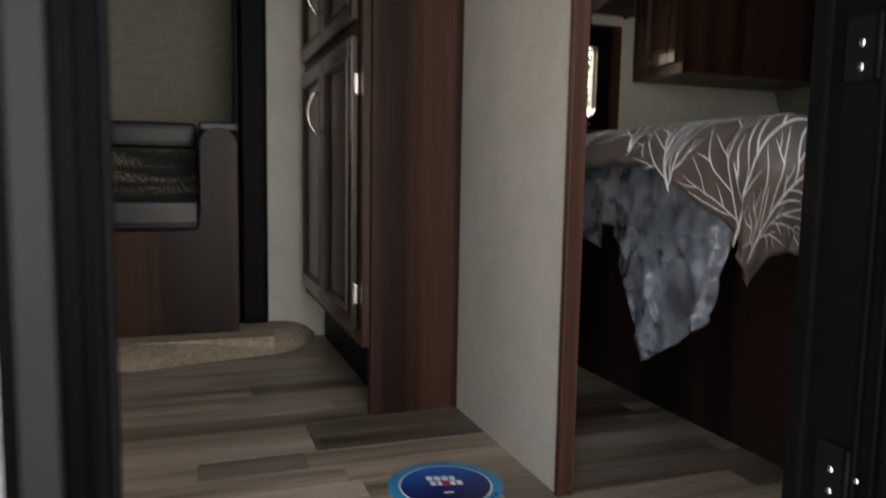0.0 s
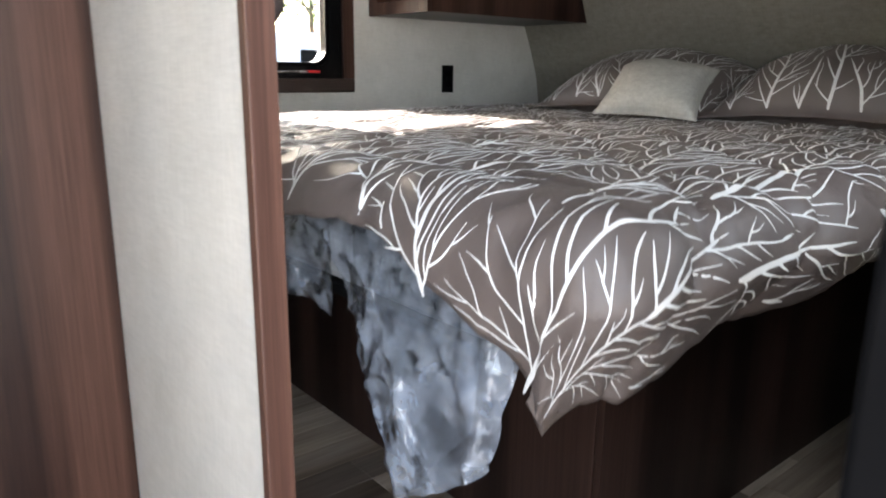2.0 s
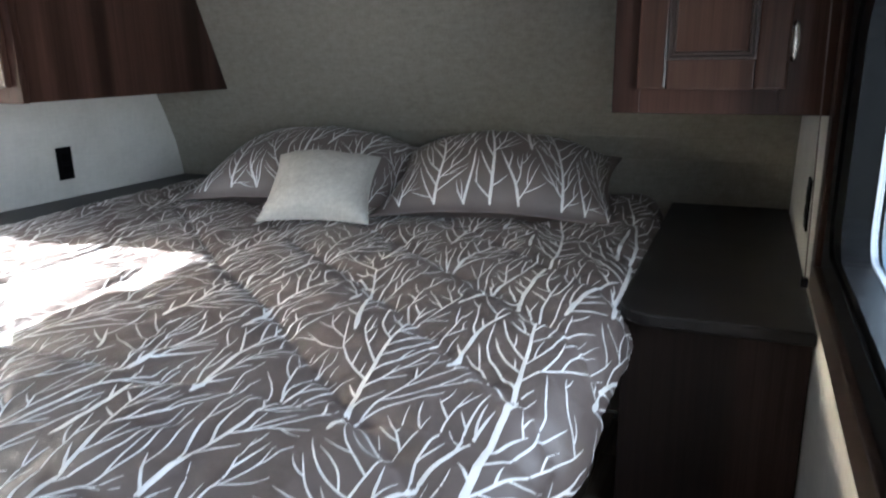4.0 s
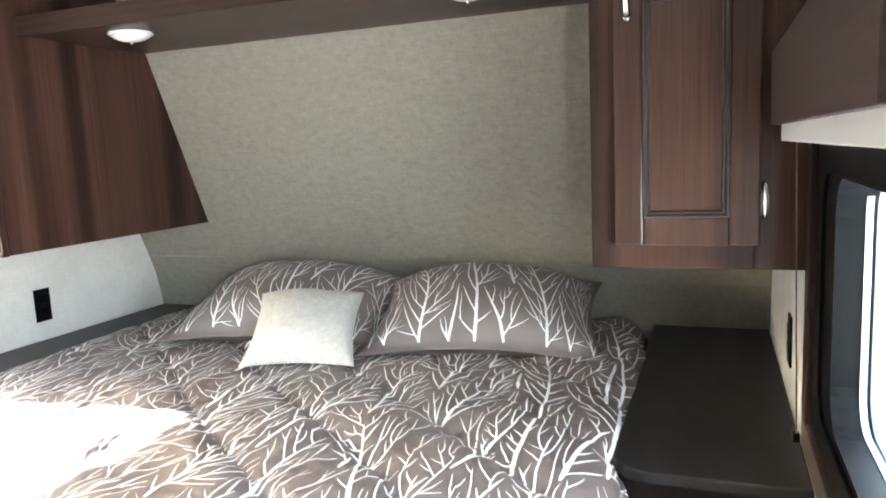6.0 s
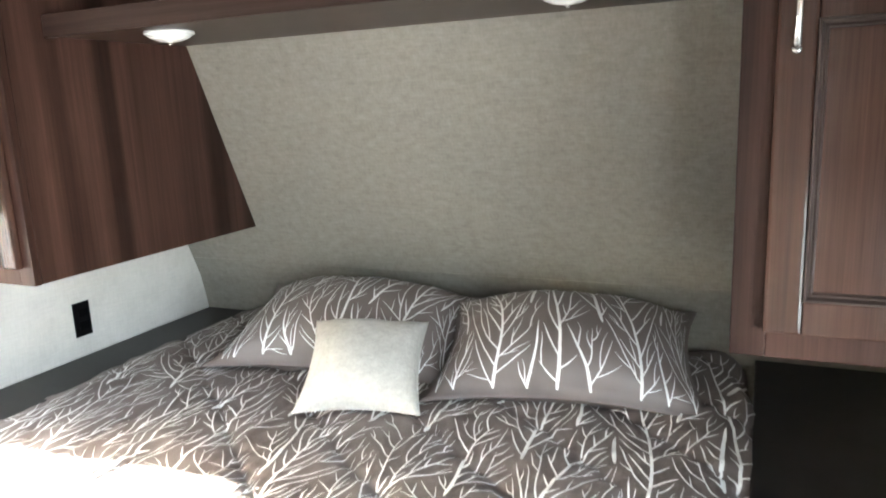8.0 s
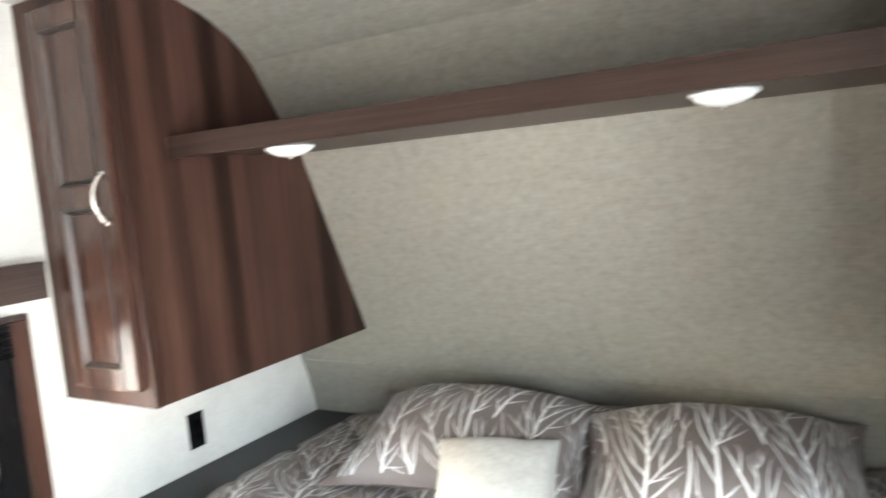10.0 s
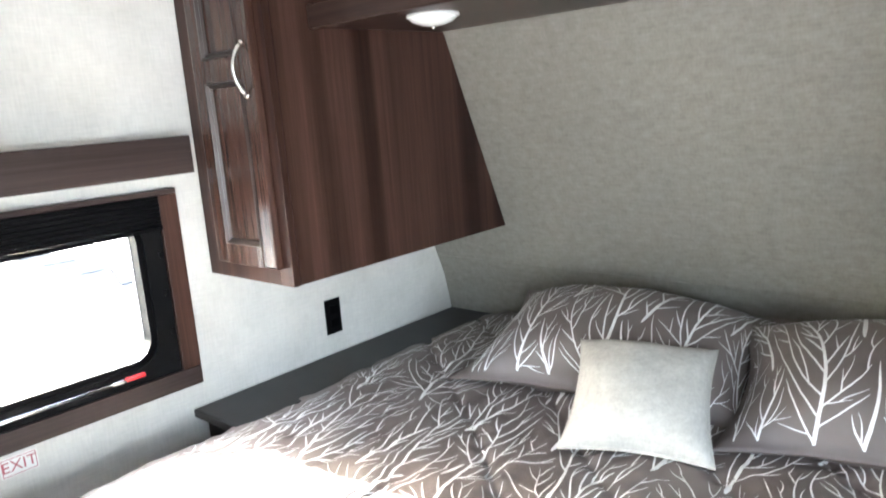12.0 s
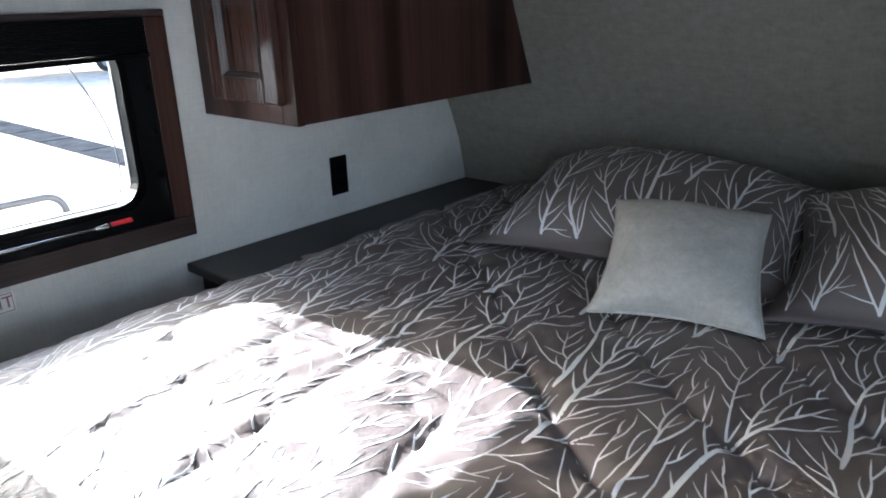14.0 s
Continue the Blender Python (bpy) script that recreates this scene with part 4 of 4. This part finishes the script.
pillow((2.765, 2.05, 0.872), basis((0.1, -1, -0.02), (1, 0, 0.3)), 0.77, 0.46, "taupe pillow with white branch embroidery against the wall", 3)
pillow((2.765, 1.40, 0.872), basis((0.2, -1, -0.03), (1, 0.1, 0.3)), 0.7, 0.46, "taupe pillow with white branch embroidery leaning on the next", 9)

cush = thing("cushion", (0, 0, 0), "small square cream chenille cushion propped on the pillows", "cushion")
bm, place = puffed(0.305, 0.31, 0.075, 0.0, 0.0, 21, 30, 30, 0.1)
part("cover", bm, CUSHION, cush, "", True)
part("piping", tube([(*((place(*uv)).xy), 0.0) for uv in [(-1 + 2 * k / 12, -1) for k in range(12)] + [(1, -1 + 2 * k / 12) for k in range(12)] + [(1 - 2 * k / 12, 1) for k in range(12)] + [(-1, 1 - 2 * k / 12) for k in range(13)]], 0.003, 6), CUSHION, cush, "", True)
cush.matrix_world = Matrix.Translation((2.507, 1.859, 0.868)) @ basis((0.1, -0.27, -0.01), (0.25, 0.083, 0.135))

# ---- packing film hanging at the bed foot ----
film = thing("packing_film", (1.16, 1.4, 0.25), "crumpled clear plastic mattress wrap hanging from the bed foot", "plastic film")


def film_sheet(near, far, low, x, seed, n=60, top=0.7):
    """A hanging sheet of film; near and far give its two edges along y at depth v, low its lower edge."""
    bm = bmesh.new()
    rows = []
    for i in range(n + 1):
        row = []
        for j in range(n + 1):
            u, v = i / n, j / n
            y = near(v) + (far(v) - near(v)) * u
            z = top + (low(u) - top) * v
            k = Vector((y * 5, z * 5, seed))
            along = Vector((y * 7 + z * 2, z * 1.6 - y, seed))
            ridge = (1 - abs(noise.noise(along))) ** 5 * 0.026 * v ** 0.5 + (1 - abs(noise.noise(k * 1.7))) ** 9 * 0.012
            xx = x - ridge - 0.035 * math.sin(math.pi * u) * v ** 0.7 + 0.012 * noise.noise(k * 0.6)
            ragged = 0.006 * v * v * noise.noise(Vector((u * 7, seed, 0)))
            row.append(bm.verts.new((xx, y + 0.008 * v * noise.noise(k * 1.7), z + ragged)))
        rows.append(row)
    for i in range(n):
        for j in range(n):
            q = (rows[i][j], rows[i + 1][j], rows[i + 1][j + 1], rows[i][j + 1])
            if noise.noise(Vector((i * 0.7, j * 0.7, seed))) > 0:
                q = q[1:] + q[:1]
            bm.faces.new((q[0], q[1], q[2]))
            bm.faces.new((q[0], q[2], q[3]))
    return bm


def bag_low(u):
    """Lower edge of the bag from its near end (u = 0) to its far end."""
    return 0.385 - 0.14 * min(1.0, u / 0.92) ** 0.8 + 0.03 * max(0.0, u - 0.92) / 0.08


part("bag", film_sheet(lambda v: 1.1 + 0.07 * v, lambda v: 1.645 - 0.25 * v ** 0.9, bag_low, 1.185, 2.0, 44), FILM, film, "", True)
part("inner_fold", film_sheet(lambda v: 1.18 + 0.05 * v, lambda v: 1.6 - 0.24 * v, lambda u: bag_low(u) + 0.03, 1.2, 8.0, 36), FILM, film, "", True)
part("far_fold", film_sheet(lambda v: 1.6, lambda v: 2.4, lambda u: 0.49 + 0.02 * math.sin(u * 9), 1.19, 5.0, 44), FILM, film, "", True)

# ---- privacy curtain gathered on the partition ----
cur = thing("privacy_curtain", (0.96, 1.34, 1.0), "brown privacy curtain folded up against the partition", "curtain")


def curtain_fold(plan, z0, z1, seed):
    """Cloth hanging along the bends of a plan line, from z1 down to z0."""
    pts = [Vector((x, y, 0)) for x, y in plan]
    bm = bmesh.new()
    rows = []
    n = 12 * (len(pts) - 1)
    for i in range(n + 1):
        k, f = min(i // 12, len(pts) - 2), (i - 12 * min(i // 12, len(pts) - 2)) / 12
        a, p, q, c = pts[max(k - 1, 0)], pts[k], pts[k + 1], pts[min(k + 2, len(pts) - 1)]
        m = 0.5 * ((2 * p) + (q - a) * f + (2 * a - 5 * p + 4 * q - c) * f * f + (3 * p - a - 3 * q + c) * f ** 3)
        row = []
        for j in range(33):
            v = j / 32
            z = z1 + (z0 - z1) * v + 0.012 * math.sin(i * 0.25 + seed) * v
            wob = 0.012 * noise.noise(Vector((i * 0.12, v * 4, seed)))
            row.append(bm.verts.new((m.x + wob * 0.6, m.y + wob, z)))
        rows.append(row)
    for i in range(n):
        for j in range(32):
            bm.faces.new((rows[i][j], rows[i + 1][j], rows[i + 1][j + 1], rows[i][j + 1]))
    bmesh.ops.solidify(bm, geom=bm.faces[:], thickness=0.004)
    return bm


part("outer_fold", curtain_fold([(0.95, 1.43), (1.0, 1.415), (1.05, 1.4), (1.055, 1.46), (1.0, 1.52), (1.04, 1.6), (0.97, 1.66)], 1.05, 2.08, 1.0), CURTAIN, cur, "", True)
part("inner_fold", curtain_fold([(0.945, 1.37), (0.975, 1.365), (1.0, 1.385), (0.985, 1.41), (0.95, 1.405)], 0.99, 2.08, 2.4), CURTAIN, cur, "", True)
part("rail", box(0.93, 0.97, 1.15, 2.6, 2.085, 2.11, 0.003), ALU, cur, "slim aluminium curtain rail")

# ---- wardrobe beside the entry ----
wr = thing("wardrobe", (0.76, 2.4, 0), "tall dark walnut wardrobe with panelled doors", "wardrobe")
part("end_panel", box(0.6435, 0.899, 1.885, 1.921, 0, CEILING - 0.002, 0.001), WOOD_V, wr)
part("carcass", box(0.645, 0.898, 1.922, 2.9, 0.19, CEILING - 0.002), BLACK, wr)
part("plinth", box(0.7, 0.898, 1.922, 2.9, 0, 0.189), BLACK, wr)
ff = bmesh.new()
for q in ((1.904, 1.955, 0.19, CEILING - 0.004), (2.84, 2.9, 0.19, CEILING - 0.004), (1.955, 2.84, 0.19, 0.235), (1.955, 2.84, 1.04, 1.09), (1.955, 2.84, 2.08, CEILING - 0.004)):
    box(0.622, 0.643, q[0], q[1], q[2], q[3], 0.002, ff)
part("face_frame", ff, WOOD_V, wr)
for z0, z1 in ((0.225, 1.045), (1.085, 2.09)):
    for y0, y1, hy, gy in ((1.955, 2.405, 2.375, 1.952), (2.412, 2.855, 2.44, 2.86)):
        d = panel_door("door", wr, 0.621, y0, y1, z0, z1)
        if gy < 2:
            for z in (z0 + 0.11, z1 - 0.13):
                butt_hinge(d, 0.616, gy, z)
        else:
            h0 = 0.8 if z0 < 1 else 1.2
            bow_handle(d, 0.603, hy + 0.05, h0, h0 + 0.15, 0.035)

# ---- slide-out with sofa ----
col = thing("slide_jamb", (0.42, 2.9, 0.07), "dark rounded corner post of the slide-out", "post")
part("post", box(0.37, 0.474, 2.885, 3.0, 0.067, 1.94, 0.02, None, 4), BLACK, col)
part("bead", box(0.348, 0.369, 2.9, 2.98, 0.067, 1.94, 0.006), BLACK_GLOSS, col)

lip = thing("carpet_lip", (0, 2.6, 0), "beige carpeted ramp at the slide-out edge", "carpet")
prof = []
bm = bmesh.new()
rows = []
for i in range(60):
    x = -1.5 + (0.66 + 1.5) * i / 59
    e = max(0.0, (x - 0.45) / 0.21)
    edge = 2.5 + 0.2 * max(0, min(1, (x + 0.2) / 0.85)) ** 1.3 + 0.2 * e ** 3
    row = []
    for j in range(9):
        t = j / 8
        y = edge + (2.915 - edge) * t
        z = 0.068 * math.sin(min(1, t * 2.2) * math.pi / 2) * (1 - e ** 4 * 0.8) + 0.002
        row.append(bm.verts.new((x, y, z)))
    rows.append(row)
for a, b in zip(rows, rows[1:]):
    for j in range(8):
        bm.faces.new((a[j], b[j], b[j + 1], a[j + 1]))
part("ramp", bm, CARPET, lip, "", True)

sofa = thing("sofa", (-0.4, 3.1, 0.07), "black sofa in a dark wood frame with woven stripe backrest", "sofa")
arm = [(0.35, 0.07), (0.35, 0.76)] + [(0.285 + 0.065 * math.cos(radians(t)), 0.765 + 0.065 * math.sin(radians(t))) for t in range(0, 181, 15)]
arm += [(0.22, 0.52), (0.205, 0.48), (0.17, 0.455), (0.12, 0.45), (-1.4, 0.45), (-1.4, 0.07)]
part("front_panel", prism(arm, 1, 2.755, 2.775), WOOD_V, sofa)
part("arm", box(0.225, 0.345, 2.776, 3.45, 0.07, 0.82, 0.03, None, 3), LEATHER, sofa, "black padded arm")
part("arm_pad", box(0.215, 0.36, 2.765, 3.45, 0.815, 0.85, 0.015, None, 3), LEATHER, sofa)
for x0, x1 in ((-1.4, -0.62), (-0.61, 0.22)):
    part("seat", box(x0, x1, 2.74, 3.3, 0.45, 0.57, 0.035, None, 3), LEATHER, sofa, "black padded seat")
for x0, x1 in ((-1.4, -0.62), (-0.61, -0.16), (-0.15, 0.22)):
    part("backrest", box(x0, x1, 3.2, 3.32, 0.56, 0.76, 0.03, None, 3), STRIPE, sofa, "woven striped backrest")
    part("back_bolster", box(x0, x1, 3.21, 3.34, 0.76, 0.87, 0.03, None, 3), LEATHER, sofa)

swin = thing("slide_window", (-0.85, 3.55, 0.9), "dark framed window behind the sofa", "window")
part("frame", prism(rect(-1.28, -0.44, 0.82, 1.58), 1, 3.528, 3.55, [round_rect(-1.19, -0.525, 0.91, 1.49, 0.05)]), BLACK, swin)
g = part("pane", prism(round_rect(-1.2, -0.515, 0.9, 1.5, 0.05), 1, 3.57, 3.574), GLASS, swin)
g.visible_shadow = False

pan = thing("pantry", (-0.2, 1.7, 0), "dark walnut tall kitchen cabinet end beside the door", "cabinet")
part("end_panel", box(-0.7, 0.045, 1.3, 1.372, 0, 2.12, 0.003), WOOD_V, pan)

# ---- floor sticker ----
def blue_print():
    """Printed vinyl that runs from bright blue to navy across the sticker."""
    m, n, l, b = mat("blue_vinyl", 0.3)
    g = n.new("ShaderNodeTexCoord")
    sep = n.new("ShaderNodeSeparateXYZ")
    l.new(g.outputs["Generated"], sep.inputs[0])
    r = ramp(n, l, sep.outputs[1], [(0.1, (0.006, 0.012, 0.05)), (0.5, (0.008, 0.03, 0.2)), (0.9, (0.015, 0.13, 0.5))])
    l.new(r.outputs[0], b.inputs["Base Color"])
    return m


BLUE = blue_print()
CYAN = plain("cyan_vinyl", (0.02, 0.28, 0.55), 0.3, vary=0.15)
stick = thing("floor_sticker", (0.69, 1.4, 0.0), "round blue vinyl sticker on the plank floor", "sticker")
c = Matrix.Translation((0.69, 1.4, 0.0))
part("disc", lathe([(0.125, 0.0), (0.125, 0.0012)], 48, c), CYAN, stick, "cyan rim")
part("ring", lathe([(0.102, 0.0012), (0.102, 0.0018)], 48, c), LAMP_WHITE, stick, "white ring")
part("centre", lathe([(0.098, 0.0018), (0.098, 0.0024)], 48, c), BLUE, stick, "deep blue centre")
for q in ((-0.036, -0.023, 0.026, 0.046), (-0.019, -0.006, 0.024, 0.044), (-0.002, 0.011, 0.022, 0.042), (0.015, 0.026, 0.02, 0.04),
          (-0.032, -0.02, 0.0, 0.02), (-0.016, -0.007, 0.0, 0.018), (0.012, 0.022, -0.004, 0.016), (0.026, 0.038, -0.004, 0.016), (-0.012, 0.01, -0.04, -0.036)):
    bmk = box(q[0], q[1], q[2], q[3], 0.0024, 0.003)
    bmk.transform(Matrix.Translation((0.69, 1.4, 0)) @ Matrix.Rotation(radians(-8), 4, "Z"))
    part("mark", bmk, LAMP_WHITE, stick, "white mark")
part("mark_dot", lathe([(0.009, 0.0024), (0.009, 0.0032)], 16, Matrix.Translation((0.693, 1.404, 0))), RED, stick, "red dot")
for k in range(4, 15):
    t = math.pi + math.pi * k / 18
    bmk = box(-0.006, 0.006, -0.0022, 0.0022, 0.0012, 0.0018)
    bmk.transform(Matrix.Translation((0.69 + 0.113 * math.cos(t), 1.4 + 0.113 * math.sin(t), 0)) @ Matrix.Rotation(t + math.pi / 2, 4, "Z"))
    part("rim_bar", bmk, BLACK, stick, "small dark print")


# ---- cord hanging in the far window ----
cd = thing("blind_cord", (1.85, 2.89, 1.26), "thin grey blind cord hanging in the window", "cord")
part("cord", tube([(1.84 + 0.068 * math.sin(k / 14 * 2.1), 2.888, 1.262 - 0.28 * k / 14) for k in range(15)], 0.0018, 6), ALU, cd, "", True)

# ---- outside ----
def parked_trailer(at, turn, length, label):
    p = thing("parked_trailer", (0, 0, 0), label, "trailer", "trailers on the lot")
    out = [(-length / 2, 0.55), (length / 2 - 0.5, 0.55), (length / 2, 1.0), (length / 2 - 0.1, 2.4), (length / 2 - 0.7, 3.0), (-length / 2, 3.0)]
    part("body", prism(out, 1, 0, 2.4), SIDING, p)
    part("skirt", prism([(-length / 2 + 0.01, 0.56), (length / 2 - 0.5, 0.56), (length / 2 - 0.15, 0.9), (-length / 2 + 0.01, 0.9)], 1, -0.012, -0.002), GREY_SIDING, p, "grey lower band")
    part("stripe", prism([(-length / 2 + 0.3, 1.35), (length / 2 - 1.2, 1.2), (length / 2 - 0.4, 1.55), (length / 2 - 1.3, 1.35), (-length / 2 + 0.3, 1.48)], 1, -0.012, -0.002), GREY_SIDING, p, "grey sweeping stripe")
    for x in (-length * 0.3, -length * 0.02, length * 0.24):
        w = part("window", prism(round_rect(x - 0.35, x + 0.35, 1.75, 2.35, 0.06), 1, -0.02, 0.0), BLACK_GLOSS, p, "dark tinted window")
        part("window_frame", prism(round_rect(x - 0.38, x + 0.38, 1.72, 2.38, 0.08), 1, -0.015, 0.0, [round_rect(x - 0.345, x + 0.345, 1.755, 2.345, 0.06)]), ALU, w)
    for x in (-0.5, 0.4):
        ty = part("wheel", lathe([(0.2, -0.1), (0.34, -0.11), (0.36, -0.05), (0.36, 0.05), (0.34, 0.11), (0.2, 0.1)], 28, pose(x, 0.1, 0.36, 90)), RUBBER, p, "black tyre", True)
        part("rim", lathe([(0.04, 0.12), (0.12, 0.112), (0.2, 0.105), (0.2, 0.0)], 20, pose(x, 0.1, 0.36, 90)), ALU, ty, "grey wheel rim", True)
    p.matrix_world = Matrix.Translation(at) @ Matrix.Rotation(radians(turn), 4, "Z")
    return p


parked_trailer((13.0, 27.0, BASE_Z), -8, 9.0, "white travel trailer with grey stripe parked on the lot")
parked_trailer((-4.5, 18.0, BASE_Z), 3, 8.0, "long white travel trailer parked behind the lot lane")
# never in view: added so its sunlit side throws light into the doorway
parked_trailer((0.5, -8.0, BASE_Z), 180, 10.0, "unseen white trailer added to bounce sunlight into the doorway")


# dark paving strip across the lot and a hooped rail outside the far window
lot = structure("pavement", prism(rect(5.48, 6.08, 7.0, 30.0), 2, BASE_Z + 0.0, BASE_Z + 0.012), ASPHALT, "grey edging strip across the gravel lot")
for k in range(16):
    part("slab", box(5.5, 6.06, 7.05 + 1.43 * k, 7.05 + 1.43 * k + 1.36, BASE_Z + 0.0125, BASE_Z + 0.03, 0.004), PAVING, lot)
hoop = thing("hoop_rail", (1.8, 3.78, BASE_Z), "grey metal hoop rail standing on the lot", "rail")
bend = [(2.09, 3.78, BASE_Z), (2.09, 3.78, 0.0), (2.09, 3.78, 0.74)] + [(2.03 + 0.06 * math.cos(radians(k)), 3.78, 0.74 + 0.06 * math.sin(radians(k))) for k in range(15, 91, 15)]
bend += [(1.57 - 0.06 * math.sin(radians(k)), 3.78, 0.74 + 0.06 * math.cos(radians(k))) for k in range(0, 91, 15)] + [(1.51, 3.78, 0.0), (1.51, 3.78, BASE_Z)]
part("hoop", tube(bend, 0.012, 10), DARK_GREY, hoop, "", True)


def tree(x, y, h, seed):
    r = random.Random(seed)
    t = thing("tree", (x, y, BASE_Z), "green leafy tree beyond the parked trailers", "tree", "trees beyond the lot", True)
    bm = tube([(0, 0, 0), (0.05, 0, h * 0.25), (0, 0.08, h * 0.55), (0.1, 0, h * 0.85)], [0.22, 0.17, 0.11, 0.03], 10)
    for k in range(9):
        a, z = r.uniform(0, 6.28), h * r.uniform(0.3, 0.7)
        l = h * r.uniform(0.2, 0.34)
        tube([(0, 0, z), (math.cos(a) * l * 0.5, math.sin(a) * l * 0.5, z + l * 0.35), (math.cos(a) * l, math.sin(a) * l, z + l * 0.55)], [0.07, 0.045, 0.015], 6, bm)
    part("trunk", bm, BARK, t)
    verts, faces = [], []
    clumps = [(Vector((r.gauss(0, 0.2) * h, r.gauss(0, 0.2) * h, h * r.uniform(0.38, 1.0))), h * r.uniform(0.05, 0.11)) for _ in range(46)]
    for c, s in clumps:
        for _ in range(90):
            p = c + Vector((r.gauss(0, s * 0.6), r.gauss(0, s * 0.6), r.gauss(0, s * 0.45)))
            q = Euler((r.uniform(0, 6), r.uniform(0, 6), r.uniform(0, 6))).to_matrix()
            k = len(verts)
            for dx, dy in ((-0.09, 0), (0, -0.04), (0.09, 0), (0, 0.04)):
                verts.append(p + q @ Vector((dx, dy, 0)))
            faces.append((k, k + 1, k + 2, k + 3))
    me = bpy.data.meshes.new("crown")
    me.from_pydata(verts, [], faces)
    me.materials.append(LEAF)
    new("crown", me).parent = t


for k, (x, y, h) in enumerate(((15, 34, 7), (20, 35, 8), (10, 36, 7.5), (25, 37, 8.5), (-8, 30, 8))):
    tree(x, y, h, 11 + k)

# ---- floor planks ----
W, LEN = 0.098, 0.92
prng = random.Random(3)
shared = {}
fl = bpy.data.objects["floor"]
for r in range(25):
    y0 = 0.6 + r * W
    x = -1.55 - prng.uniform(0, LEN)
    while x < 3.1:
        step = prng.choice((0.24, 0.46, 0.66, LEN, LEN))
        a, b = max(x, -1.58), min(x + step, 3.1)
        if b - a > 0.04 and y0 < 2.93:
            key = round(b - a, 2)
            if key not in shared:
                shared[key] = mesh_of(box(0, key - 0.0012, 0, W - 0.0012, -0.006, 0, 0.0006, None, 1), "plank", PLANK)
            ob = new("plank", shared[key])
            ob.location = (a, y0, 0)
            ob.parent = fl
        x += step
